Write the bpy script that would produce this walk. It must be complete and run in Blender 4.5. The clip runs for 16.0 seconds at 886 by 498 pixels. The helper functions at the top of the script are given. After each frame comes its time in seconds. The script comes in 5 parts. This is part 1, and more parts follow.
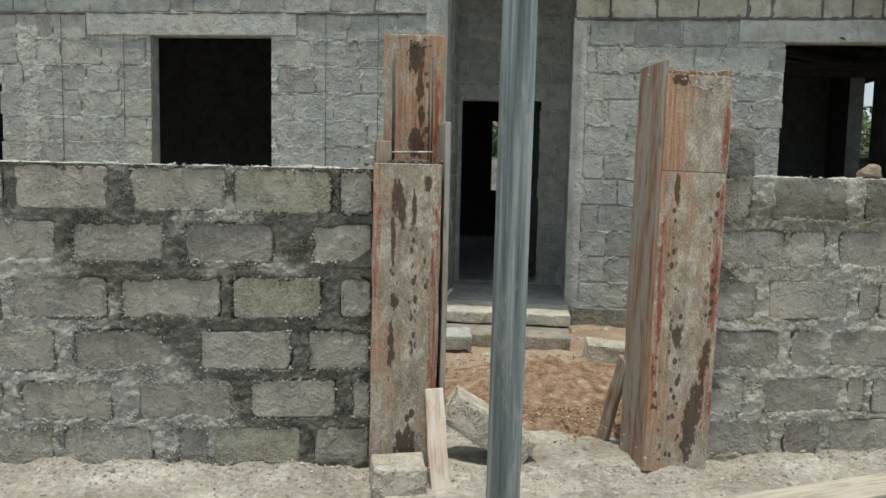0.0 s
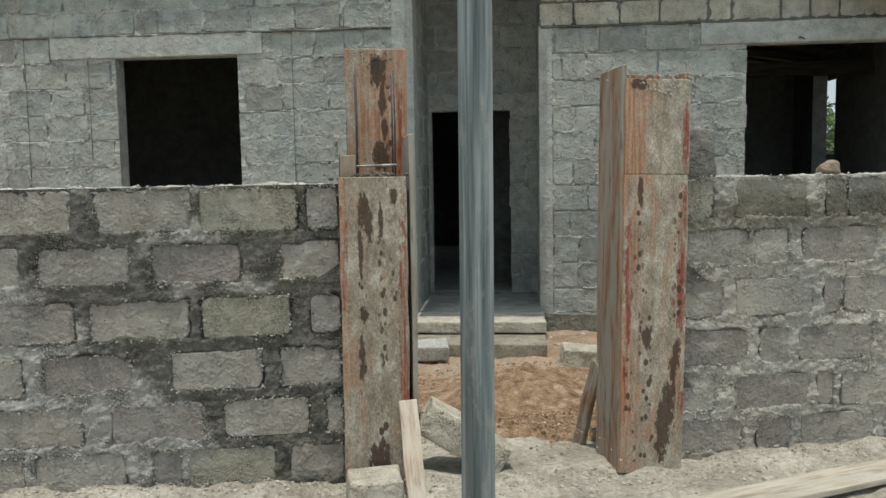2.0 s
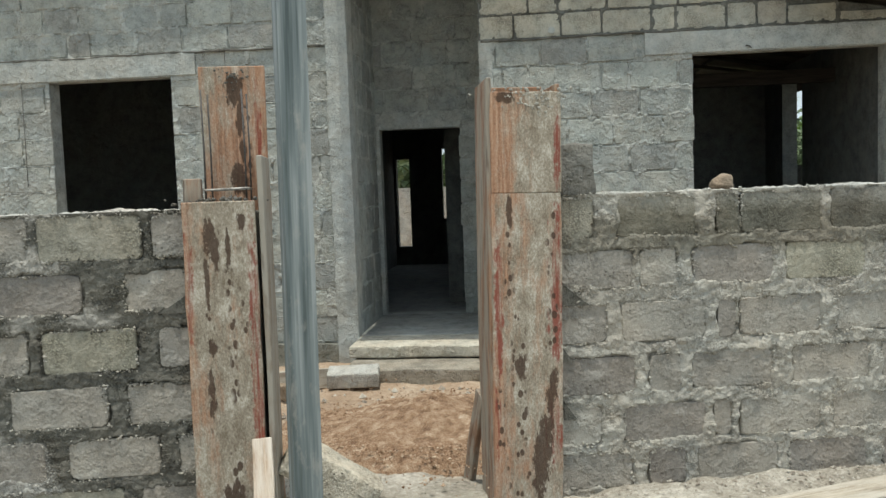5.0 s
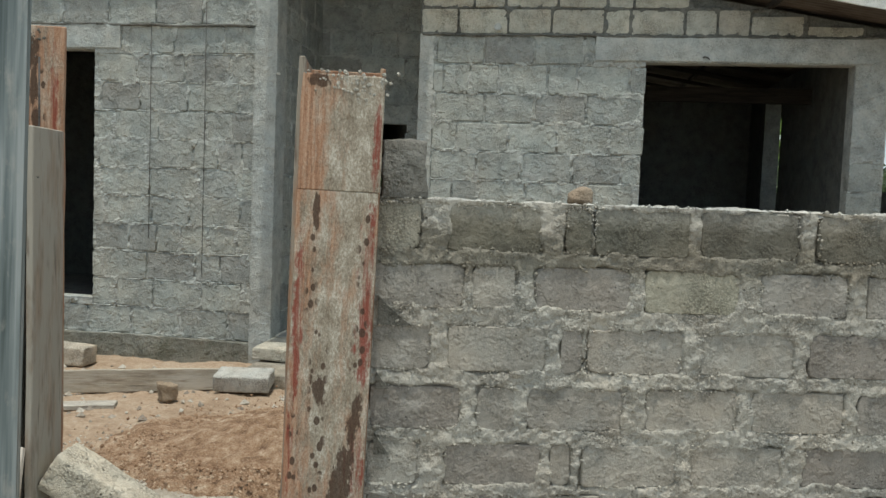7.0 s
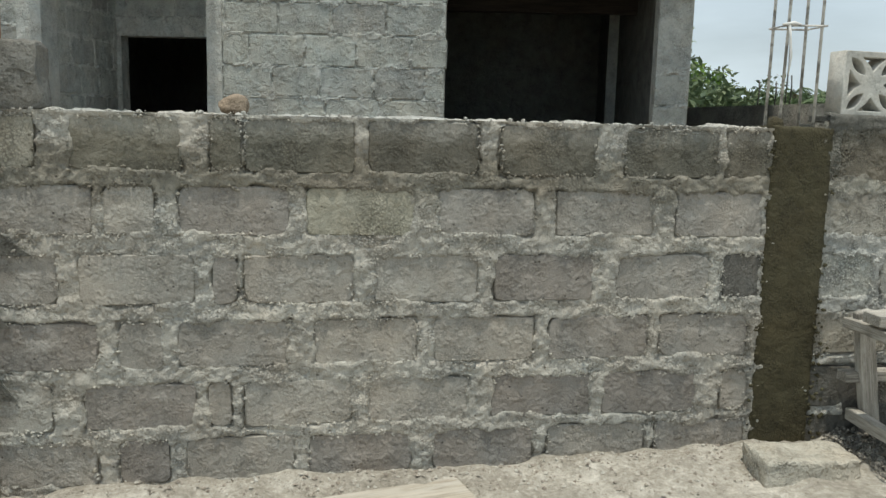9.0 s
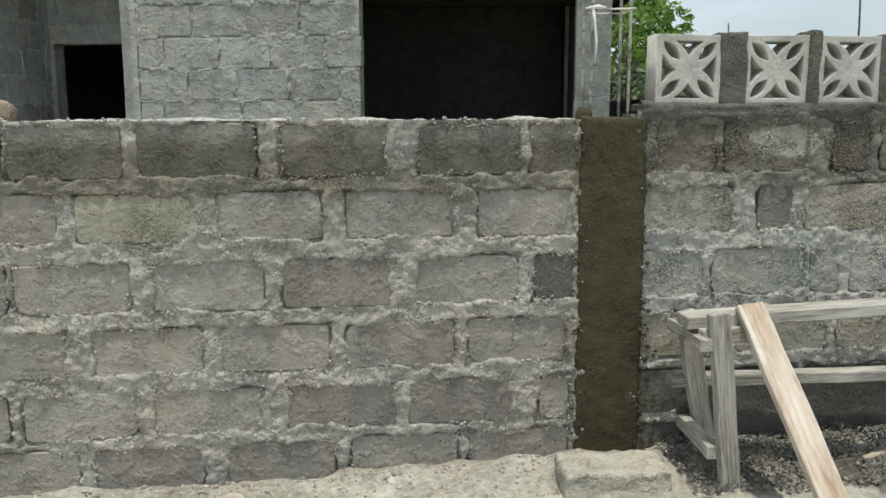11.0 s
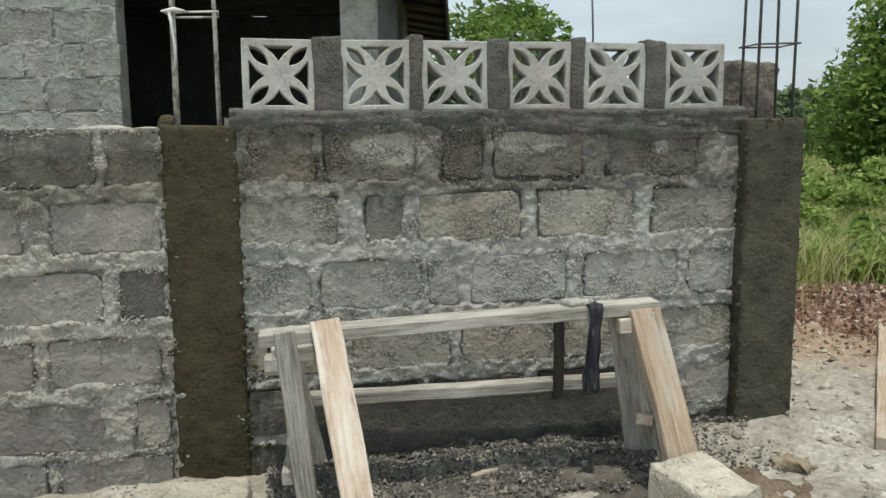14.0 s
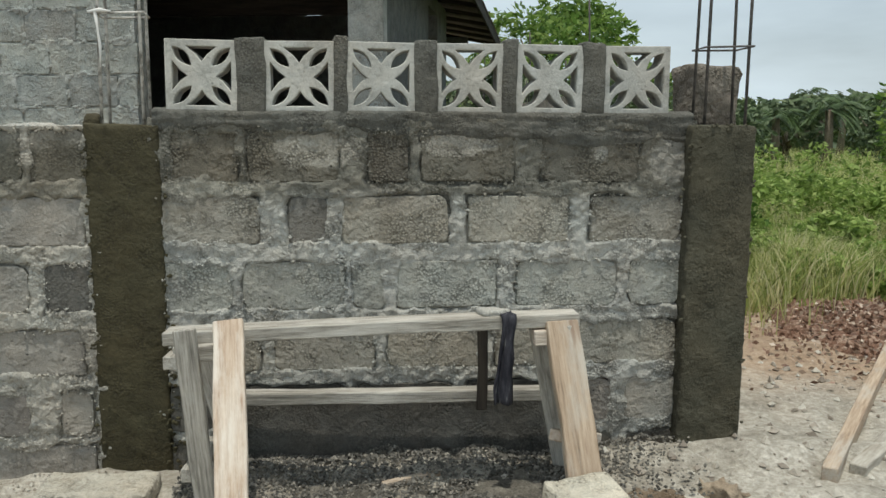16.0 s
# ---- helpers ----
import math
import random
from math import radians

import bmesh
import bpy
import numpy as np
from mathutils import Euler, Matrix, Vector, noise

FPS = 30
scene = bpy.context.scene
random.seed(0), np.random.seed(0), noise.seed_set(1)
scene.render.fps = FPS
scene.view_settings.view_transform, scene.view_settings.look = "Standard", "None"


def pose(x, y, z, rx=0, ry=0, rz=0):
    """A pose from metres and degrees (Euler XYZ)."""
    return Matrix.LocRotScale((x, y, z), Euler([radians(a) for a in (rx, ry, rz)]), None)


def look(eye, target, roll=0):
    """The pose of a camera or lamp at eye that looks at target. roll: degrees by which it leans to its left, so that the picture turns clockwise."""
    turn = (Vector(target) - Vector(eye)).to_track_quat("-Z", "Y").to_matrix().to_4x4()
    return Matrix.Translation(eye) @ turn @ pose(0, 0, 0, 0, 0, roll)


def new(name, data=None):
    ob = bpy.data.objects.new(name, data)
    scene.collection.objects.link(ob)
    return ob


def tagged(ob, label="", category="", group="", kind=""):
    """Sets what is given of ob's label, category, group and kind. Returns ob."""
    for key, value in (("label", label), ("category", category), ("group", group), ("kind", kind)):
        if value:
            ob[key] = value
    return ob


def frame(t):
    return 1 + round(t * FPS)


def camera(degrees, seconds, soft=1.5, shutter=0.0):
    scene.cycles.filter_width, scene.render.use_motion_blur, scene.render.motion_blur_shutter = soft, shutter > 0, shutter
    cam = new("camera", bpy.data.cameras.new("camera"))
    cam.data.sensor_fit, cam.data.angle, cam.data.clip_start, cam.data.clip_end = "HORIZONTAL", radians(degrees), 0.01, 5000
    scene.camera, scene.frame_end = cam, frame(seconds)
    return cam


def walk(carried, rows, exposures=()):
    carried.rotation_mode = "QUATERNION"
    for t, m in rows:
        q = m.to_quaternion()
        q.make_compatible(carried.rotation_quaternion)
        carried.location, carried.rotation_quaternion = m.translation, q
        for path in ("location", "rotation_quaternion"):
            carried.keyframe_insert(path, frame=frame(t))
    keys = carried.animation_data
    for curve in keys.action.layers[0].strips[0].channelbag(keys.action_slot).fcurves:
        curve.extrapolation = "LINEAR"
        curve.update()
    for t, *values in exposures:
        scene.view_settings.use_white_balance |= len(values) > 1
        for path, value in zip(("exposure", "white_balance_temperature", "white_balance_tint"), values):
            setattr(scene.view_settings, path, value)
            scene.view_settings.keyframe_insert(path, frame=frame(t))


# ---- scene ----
cam = camera(56.6, 16.0, soft=1.5)
METRES, EYE, TILT, LEAN, TURN = 6.5, 1.5, 0.0, 0.8, -6.0
ROWS = [
    (0.0, 0.0, 0.0, 0.0, 0.22, -6.02, -2.04),
    (0.5, 0.002, 0.0015, -0.0001, 0.41, -5.95, -3.15),
    (1.0, 0.0005, -0.0013, -0.0002, 0.43, -5.8, -3.29),
    (1.5, 0.0019, -0.0022, -0.0001, 0.02, -5.7, -1.95),
    (2.0, 0.0097, -0.0025, -0.0001, -1.38, -5.19, 0.16),
    (2.5, 0.0164, -0.0016, -0.0007, -4.44, -4.92, 1.33),
    (3.0, 0.0282, -0.003, -0.0022, -5.01, -4.98, 1.29),
    (5.5, 0.1583, 0.0595, 0.0026, 1.85, -3.84, -0.28),
    (6.0, 0.1879, 0.0885, -0.0008, 2.24, -3.93, -3.13),
    (6.5, 0.2306, 0.1065, -0.0023, 1.45, -3.83, -2.85),
    (7.0, 0.2787, 0.1162, 0.0006, 1.68, -3.78, -2.97),
    (7.5, 0.3274, 0.1382, -0.003, 1.49, -3.97, -1.55),
    (8.0, 0.3732, 0.1593, -0.0028, -4.92, -5.43, -2.39),
    (10.5, 0.5753, 0.188, 0.0001, -0.51, -10.32, -1.18),
    (11.0, 0.6166, 0.1931, 0.0017, -1.0, -8.86, -0.58),
    (11.5, 0.658, 0.2029, 0.005, -5.56, -7.79, -1.19),
    (12.0, 0.7046, 0.1984, 0.0015, -7.07, -7.59, -0.26),
    (12.5, 0.7432, 0.1985, 0.0013, -7.13, -7.79, 0.56),
    (13.0, 0.7745, 0.2145, 0.0017, -7.1, -7.72, -0.31),
    (13.5, 0.8022, 0.216, 0.0001, -7.68, -7.88, 0.35),
    (14.0, 0.8339, 0.2079, 0.0012, -5.48, -8.03, -0.18),
    (14.5, 0.8561, 0.2083, 0.0011, -3.2, -9.03, 0.04),
    (15.0, 0.8835, 0.2192, -0.0008, -0.89, -9.19, -1.91),
    (15.5, 0.9144, 0.2246, -0.0001, -0.88, -9.09, -0.35),
    (16.0, 0.9351, 0.2119, 0.0048, 0.32, -8.17, -1.09),
]
walk(cam, [(t, pose(0, 0, EYE, TILT, LEAN, TURN) @ pose(METRES * x, METRES * y, METRES * z, 90 + pitch, roll, yaw)) for t, x, y, z, yaw, pitch, roll in ROWS], exposures=[(0.0, -0.29, 6900, 7.0), (3.0, -0.37, 6900, 7.0), (5.5, -0.07, 6900, 7.0), (7.0, -0.27, 6900, 7.0), (8.0, -0.27, 6900, 7.0), (10.5, -0.22, 6900, 7.0), (11.5, -0.17, 6900, 7.0), (13.5, -0.25, 6900, 7.0), (16.0, -0.37, 6900, 7.0)])

# ---- world, sun, exposure ----
SUN_EL, SUN_AZ = radians(81), radians(188)      # azimuth clockwise from +y: the sun stands behind the walker
world = bpy.data.worlds.new("sky")
scene.world = world
world.use_nodes = True
wn, wl = world.node_tree.nodes, world.node_tree.links
sky = wn.new("ShaderNodeTexSky")
sky.sky_type, sky.sun_disc = "NISHITA", False
sky.sun_elevation, sky.sun_rotation = SUN_EL, SUN_AZ
sky.dust_density, sky.air_density, sky.altitude = 3.0, 1.0, 0
# thin white haze clouds over the blue
wtc = wn.new("ShaderNodeTexCoord")
wmap = wn.new("ShaderNodeMapping")
wmap.inputs["Scale"].default_value = (1.2, 1.2, 5.0)
wnoise = wn.new("ShaderNodeTexNoise")
wnoise.inputs["Scale"].default_value, wnoise.inputs["Detail"].default_value = 2.2, 6
wramp = wn.new("ShaderNodeValToRGB")
wramp.color_ramp.elements[0].position, wramp.color_ramp.elements[1].position = 0.25, 0.85
wramp.color_ramp.elements[0].color = (0.42, 0.42, 0.42, 1)
wmix = wn.new("ShaderNodeMix")
wmix.data_type = "RGBA"
wmix.inputs["B"].default_value = (9.4, 11.3, 13.1, 1)
wl.new(wtc.outputs["Generated"], wmap.inputs["Vector"])
wl.new(wmap.outputs["Vector"], wnoise.inputs["Vector"])
wl.new(wnoise.outputs["Fac"], wramp.inputs["Fac"])
wl.new(wramp.outputs["Color"], wmix.inputs["Factor"])
wl.new(sky.outputs["Color"], wmix.inputs["A"])
wl.new(wmix.outputs["Result"], wn["Background"].inputs["Color"])
wn["Background"].inputs["Strength"].default_value = 0.105

sun_data = bpy.data.lights.new("sun", "SUN")
sun_data.energy, sun_data.angle, sun_data.color = 3.6, radians(0.6), (1.0, 0.98, 0.94)
sun = new("sun", sun_data)
sd = Vector((math.sin(SUN_AZ) * math.cos(SUN_EL), math.cos(SUN_AZ) * math.cos(SUN_EL), math.sin(SUN_EL)))
sun.matrix_world = look(sd * 60, (0, 0, 0))


# ---- noise and mesh helpers ----
def vnoise(x, y, seed=0):
    """Smooth value noise in 0..1 on arrays."""
    x, y = np.asarray(x, float), np.asarray(y, float)
    xi, yi = np.floor(x).astype(np.int64), np.floor(y).astype(np.int64)
    fx, fy = x - xi, y - yi
    fx, fy = fx * fx * (3 - 2 * fx), fy * fy * (3 - 2 * fy)

    def h(a, b):
        n = (a * 374761393 + b * 668265263 + seed * 982451653) & 0xFFFFFFFF
        n = ((n ^ (n >> 13)) * 1274126177) & 0xFFFFFFFF
        return ((n ^ (n >> 16)) & 0xFFFF) / 65535.0
    return (h(xi, yi) * (1 - fx) + h(xi + 1, yi) * fx) * (1 - fy) + (h(xi, yi + 1) * (1 - fx) + h(xi + 1, yi + 1) * fx) * fy


def fbm(x, y, seed=0, octaves=4):
    """Fractal noise, about -1..1."""
    s, a, t = 0, 1.0, 0
    for o in range(octaves):
        s, t = s + a * (vnoise(x * 2 ** o, y * 2 ** o, seed + o * 17) * 2 - 1), t + a
        a *= 0.55
    return s / t * 1.5


def smooth(a, b, x):
    t = np.clip((x - a) / (b - a), 0, 1)
    return t * t * (3 - 2 * t)


def grid_faces(nx, ny, keep=None, base=0):
    i, j = np.meshgrid(np.arange(nx - 1), np.arange(ny - 1), indexing="ij")
    a = (i * ny + j).ravel()
    f = np.stack([a, a + ny, a + ny + 1, a + 1], 1)
    if keep is not None:
        f = f[keep.ravel()]
    return (f + base).tolist()


def mesh_of(name, verts, faces, material, shade=True):
    me = bpy.data.meshes.new(name)
    me.from_pydata([tuple(map(float, v)) for v in verts], [], faces)
    me.materials.append(material)
    if shade:
        me.polygons.foreach_set("use_smooth", [True] * len(me.polygons))
    me.update()
    return me


def part(name, shape, material, parent=None, label=""):
    """Links a bmesh or a mesh as one object, under a thing where one is given."""
    if isinstance(shape, bmesh.types.BMesh):
        me = bpy.data.meshes.new(name)
        shape.to_mesh(me)
        shape.free()
        me.materials.append(material)
    else:
        me = shape
    ob = new(name, me)
    if parent is not None:
        ob.parent = parent
    return tagged(ob, label) if label else ob


def empty(name, m=None):
    ob = new(name)
    if m is not None:
        ob.matrix_world = m
    return ob


def box(x0, x1, y0, y1, z0, z1, bevel=0.0, bm=None, segments=2):
    own = bm is None
    bm = bmesh.new() if own else bm
    r = bmesh.ops.create_cube(bm, size=1.0, matrix=Matrix.LocRotScale(((x0 + x1) / 2, (y0 + y1) / 2, (z0 + z1) / 2), None, (x1 - x0, y1 - y0, z1 - z0)))
    if bevel:
        es = list({e for v in r["verts"] for e in v.link_edges})
        bmesh.ops.bevel(bm, geom=es, offset=bevel, segments=segments, affect="EDGES", profile=0.6)
    return bm


def rough_box(sx, sy, sz, seed, amp=0.008, cuts=5, bevel=0.012, base=True):
    """A worn block: bevelled, cut fine and knocked about by noise. Its base is at z 0."""
    bm = box(-sx / 2, sx / 2, -sy / 2, sy / 2, 0, sz, bevel)
    bmesh.ops.subdivide_edges(bm, edges=[e for e in bm.edges if e.calc_length() > min(sx, sy, sz) * 0.5], cuts=cuts, use_grid_fill=True)
    off = Vector((seed * 3.7, seed * 1.9, seed * 5.3))
    for v in bm.verts:
        d = noise.noise_vector(v.co * 9 + off) * amp + noise.noise_vector(v.co * 34 + off) * amp * 0.5
        if base and v.co.z < 0.003:
            d.z = 0
        v.co += d
    for f in bm.faces:
        f.smooth = True
    return bm


def plank_bm(length, width, thick, seed, bow=0.004):
    """A sawn board along x from 0, width along y, thickness along z, with worn arrises and a slight bow."""
    bm = box(0, length, -width / 2, width / 2, -thick / 2, thick / 2, min(0.004, thick * 0.15), segments=1)
    long_edges = [e for e in bm.edges if e.calc_length() > length * 0.6]
    bmesh.ops.subdivide_edges(bm, edges=long_edges, cuts=9)
    off = Vector((seed * 2.3, seed * 4.1, seed))
    for v in bm.verts:
        v.co.z += bow * math.sin(math.pi * v.co.x / length) + noise.noise(Vector((v.co.x * 3, 0, 0)) + off) * 0.002
        v.co.y += noise.noise(Vector((v.co.x * 5, v.co.y * 9, 3)) + off) * 0.008
    return bm


def span(p, q, face):
    """Pose whose x runs from p to q, and whose z is as near to face as it can be."""
    p, q, face = Vector(p), Vector(q), Vector(face)
    x = (q - p).normalized()
    y = face.cross(x).normalized()
    z = x.cross(y)
    return Matrix(((x.x, y.x, z.x, p.x), (x.y, y.y, z.y, p.y), (x.z, y.z, z.z, p.z), (0, 0, 0, 1)))


def timber(name, p, q, width, thick, face, material, seed, parent=None, label=""):
    """A board from p to q whose wide side looks towards face."""
    bm = plank_bm((Vector(q) - Vector(p)).length, width, thick, seed)
    ob = part(name, bm, material, parent, label)
    ob.matrix_basis = span(p, q, face)
    return ob


def rod_bm(points, r, bm=None, sides=7):
    """A round bar through the points."""
    bm = bmesh.new() if bm is None else bm
    rings = []
    for i, p in enumerate(points):
        p = Vector(p)
        t = (Vector(points[min(i + 1, len(points) - 1)]) - Vector(points[max(i - 1, 0)])).normalized()
        a = t.orthogonal().normalized() if abs(t.z) < 0.9 else Vector((1, 0, 0)).cross(t).normalized()
        b = t.cross(a)
        rr = r[i] if isinstance(r, (list, tuple)) else r
        rings.append([bm.verts.new(p + (a * math.cos(k * 2 * math.pi / sides) + b * math.sin(k * 2 * math.pi / sides)) * rr) for k in range(sides)])
    for u, w in zip(rings, rings[1:]):
        for k in range(sides):
            f = bm.faces.new((u[k], u[(k + 1) % sides], w[(k + 1) % sides], w[k]))
            f.smooth = True
    bm.faces.new(rings[0][::-1])
    bm.faces.new(rings[-1])
    return bm


# ---- materials ----
class Nodes:
    """A short way to write node trees."""

    def __init__(self, name):
        self.m = bpy.data.materials.new(name)
        self.m.use_nodes = True
        self.t = self.m.node_tree
        self.b = self.t.nodes["Principled BSDF"]
        self.b.inputs["Specular IOR Level"].default_value = 0.25

    def add(self, kind, ins=None, **props):
        n = self.t.nodes.new(kind)
        for k, v in props.items():
            setattr_safe(n, k, v)
        for k, v in (ins or {}).items():
            self.put(n.inputs[k], v)
        return n

    def put(self, socket, v):
        if isinstance(v, bpy.types.NodeSocket):
            self.t.links.new(v, socket)
        else:
            socket.default_value = v

    def place(self, scale=(1, 1, 1)):
        g = self.add("ShaderNodeNewGeometry")
        m = self.add("ShaderNodeMapping", {"Vector": g.outputs["Position"], "Scale": scale})
        return m.outputs["Vector"]

    def local(self, scale=(1, 1, 1)):
        g = self.add("ShaderNodeTexCoord")
        r = self.add("ShaderNodeObjectInfo")
        a = self.add("ShaderNodeVectorMath", {0: g.outputs["Object"], 1: r.outputs["Random"]})
        s = self.add("ShaderNodeVectorMath", {0: r.outputs["Random"], 1: (7.3, 3.1, 5.7)}, operation="MULTIPLY")
        self.put(a.inputs[1], s.outputs[0])
        m = self.add("ShaderNodeMapping", {"Vector": a.outputs[0], "Scale": scale})
        return m.outputs["Vector"]

    def noise(self, vec, scale, detail=5, rough=0.6):
        return self.add("ShaderNodeTexNoise", {"Vector": vec, "Scale": scale, "Detail": detail, "Roughness": rough}).outputs["Fac"]

    def ramp(self, fac, stops):
        n = self.add("ShaderNodeValToRGB", {"Fac": fac})
        e = n.color_ramp.elements
        while len(e) < len(stops):
            e.new(0.5)
        for k, (p, c) in zip(e, stops):
            k.position, k.color = p, (*(c if isinstance(c, tuple) else (c, c, c)), 1)
        return n.outputs["Color"]

    def mix(self, fac, a, b, blend="MIX"):
        n = self.add("ShaderNodeMix", {"Factor": fac}, data_type="RGBA", blend_type=blend)
        for k, v in (("A", a), ("B", b)):
            s = [i for i in n.inputs if i.name == k and i.type == "RGBA"][0]
            self.put(s, (*v, 1) if isinstance(v, tuple) else v)
        return [o for o in n.outputs if o.type == "RGBA"][0]

    def math(self, op, a, b=0.0, clamp=False):
        n = self.add("ShaderNodeMath", {0: a, 1: b}, operation=op)
        n.use_clamp = clamp
        return n.outputs[0]

    def random(self):
        return self.add("ShaderNodeObjectInfo").outputs["Random"]

    def bump(self, height, strength, distance=0.01, normal=None):
        ins = {"Height": height, "Strength": strength, "Distance": distance}
        n = self.add("ShaderNodeBump", ins)
        if normal is not None:
            self.put(n.inputs["Normal"], normal)
        return n.outputs["Normal"]

    def done(self, color, rough, normal=None, metal=0.0):
        self.put(self.b.inputs["Base Color"], color if not isinstance(color, tuple) else (*color, 1))
        self.put(self.b.inputs["Roughness"], rough)
        self.put(self.b.inputs["Metallic"], metal)
        if normal is not None:
            self.put(self.b.inputs["Normal"], normal)
        return self.m


def setattr_safe(node, key, value):
    if key == "operation":
        node.operation = value
    elif key == "data_type":
        node.data_type = value
    elif key == "blend_type":
        node.blend_type = value
    elif key == "feature":
        node.feature = value


def cement(name, dark, light, vary=0.25, pits=0.6, bump=0.5, stain=None, stain_at=(0.55, 0.7), stain_scale=1.6, rough=0.92, band=None, zone=None, spots=(), crust=0.6):
    """Cast or laid cement: mottled at two scales, smooth in parts and crumbly in others, pitted, with damp or pale
    stains of their own shape. Shade in pits and crumb gaps is put into the colour.
    """
    n = Nodes(name)
    p = n.place()
    mid, fine, big, grit = n.noise(p, 8.0, 7, 0.7), n.noise(p, 60.0, 5, 0.75), n.noise(p, 1.7, 4), n.noise(p, 170.0, 2, 0.6)
    tone = n.math("ADD", n.math("ADD", n.math("MULTIPLY", mid, 0.5), n.math("MULTIPLY", fine, 0.35)), n.math("MULTIPLY", grit, 0.15))
    c = n.ramp(tone, [(0.36, tuple(k * 0.8 for k in dark)), (0.5, tuple((k + j) / 2 for k, j in zip(dark, light))), (0.63, light)])
    c = n.mix(0.55, c, n.ramp(big, [(0.3, (0.70, 0.71, 0.71)), (0.7, (1.16, 1.15, 1.12))]), "MULTIPLY")
    c = n.mix(0.85, c, n.ramp(n.noise(p, 2.9, 5, 0.65), [(0.36, (0.96, 0.995, 1.01)), (0.64, (1.05, 1.005, 0.955))]), "MULTIPLY")
    if vary:
        r = n.random()
        c = n.mix(1.0, c, n.ramp(r, [(0.0, ((1 - vary) * 1.02, (1 - vary) * 0.98, (1 - vary) * 0.97)), (0.35, (0.96, 0.96, 0.955)), (0.7, (1.02, 1.0, 0.97)), (1.0, (1 + vary * 0.72, 1 + vary * 0.70, 1 + vary * 0.58))]), "MULTIPLY")
    if stain:
        s = n.noise(n.place((1, 1, 1.5)), stain_scale, 7, 0.68)
        c = n.mix(n.ramp(s, [(stain_at[0], 0.0), (stain_at[1], 0.85)]), c, stain)
    sep = n.add("ShaderNodeSeparateXYZ", {"Vector": p})
    x, z = sep.outputs["X"], sep.outputs["Z"]
    ragged = n.math("SUBTRACT", n.noise(p, 3.5, 6, 0.7), 0.5)
    if band:
        w = n.math("ADD", z, n.math("MULTIPLY", ragged, 0.16))
        up = n.ramp(n.math("MULTIPLY", n.math("SUBTRACT", w, band[0] - 0.03), 16.0), [(0.0, 0.0), (1.0, 1.0)])
        dn = n.ramp(n.math("MULTIPLY", n.math("SUBTRACT", band[1] + 0.03, w), 16.0), [(0.0, 0.0), (1.0, 1.0)])
        c = n.mix(n.math("MULTIPLY", n.math("MULTIPLY", up, dn), 0.85), c, n.mix(1.0, c, band[2], "MULTIPLY"))
    if zone:
        # older mortar, already dry, on the far lower side of a slanting line
        w = n.math("SUBTRACT", n.math("SUBTRACT", zone[0], x), n.math("MULTIPLY", z, zone[1]))
        w = n.math("ADD", w, n.math("MULTIPLY", ragged, 0.9))
        dry = n.ramp(tone, [(0.38, tuple(k * 0.62 for k in zone[2])), (0.6, zone[2])])
        c = n.mix(n.ramp(n.math("MULTIPLY", w, 7.0), [(0.0, 0.0), (1.0, 0.95)]), c, dry)
    for sx, sz, rx, rz, col in spots:
        q = n.math("ADD", n.math("POWER", n.math("ABSOLUTE", n.math("DIVIDE", n.math("SUBTRACT", x, sx), rx)), 2.0), n.math("POWER", n.math("ABSOLUTE", n.math("DIVIDE", n.math("SUBTRACT", z, sz), rz)), 2.0))
        q = n.math("SUBTRACT", 1.0, n.math("ADD", q, n.math("MULTIPLY", n.math("ADD", ragged, n.math("SUBTRACT", mid, 0.5)), 3.2)))
        patch = n.ramp(tone, [(0.40, tuple(k * 0.55 for k in col)), (0.58, col)])
        c = n.mix(n.ramp(q, [(0.0, 0.0), (0.5, 0.9)]), c, patch)
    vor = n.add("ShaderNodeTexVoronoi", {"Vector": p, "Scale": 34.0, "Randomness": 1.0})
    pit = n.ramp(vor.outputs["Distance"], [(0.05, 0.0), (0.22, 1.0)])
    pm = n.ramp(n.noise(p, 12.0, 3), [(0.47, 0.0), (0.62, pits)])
    # the shade inside the pits is mixed into the colour
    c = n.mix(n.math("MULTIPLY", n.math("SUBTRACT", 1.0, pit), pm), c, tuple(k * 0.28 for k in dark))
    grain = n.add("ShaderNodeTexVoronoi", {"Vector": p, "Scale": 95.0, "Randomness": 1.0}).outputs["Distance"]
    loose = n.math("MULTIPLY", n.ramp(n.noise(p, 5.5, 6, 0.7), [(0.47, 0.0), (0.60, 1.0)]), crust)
    # crumb tops lightened, gaps between them darkened, as light would model them
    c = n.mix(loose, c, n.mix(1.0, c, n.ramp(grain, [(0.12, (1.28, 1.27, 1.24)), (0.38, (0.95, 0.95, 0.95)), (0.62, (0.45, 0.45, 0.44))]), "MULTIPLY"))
    h = n.math("ADD", n.math("MULTIPLY", fine, 0.42), n.math("MULTIPLY", mid, 0.40))
    h = n.math("ADD", n.math("ADD", h, n.math("MULTIPLY", grit, 0.2)), n.math("MULTIPLY", n.math("MULTIPLY", pit, pm), 0.7))
    h = n.math("SUBTRACT", h, n.math("MULTIPLY", n.math("MULTIPLY", grain, loose), 0.6))
    return n.done(c, rough, n.bump(h, min(1.0, bump * 1.3), 0.020))


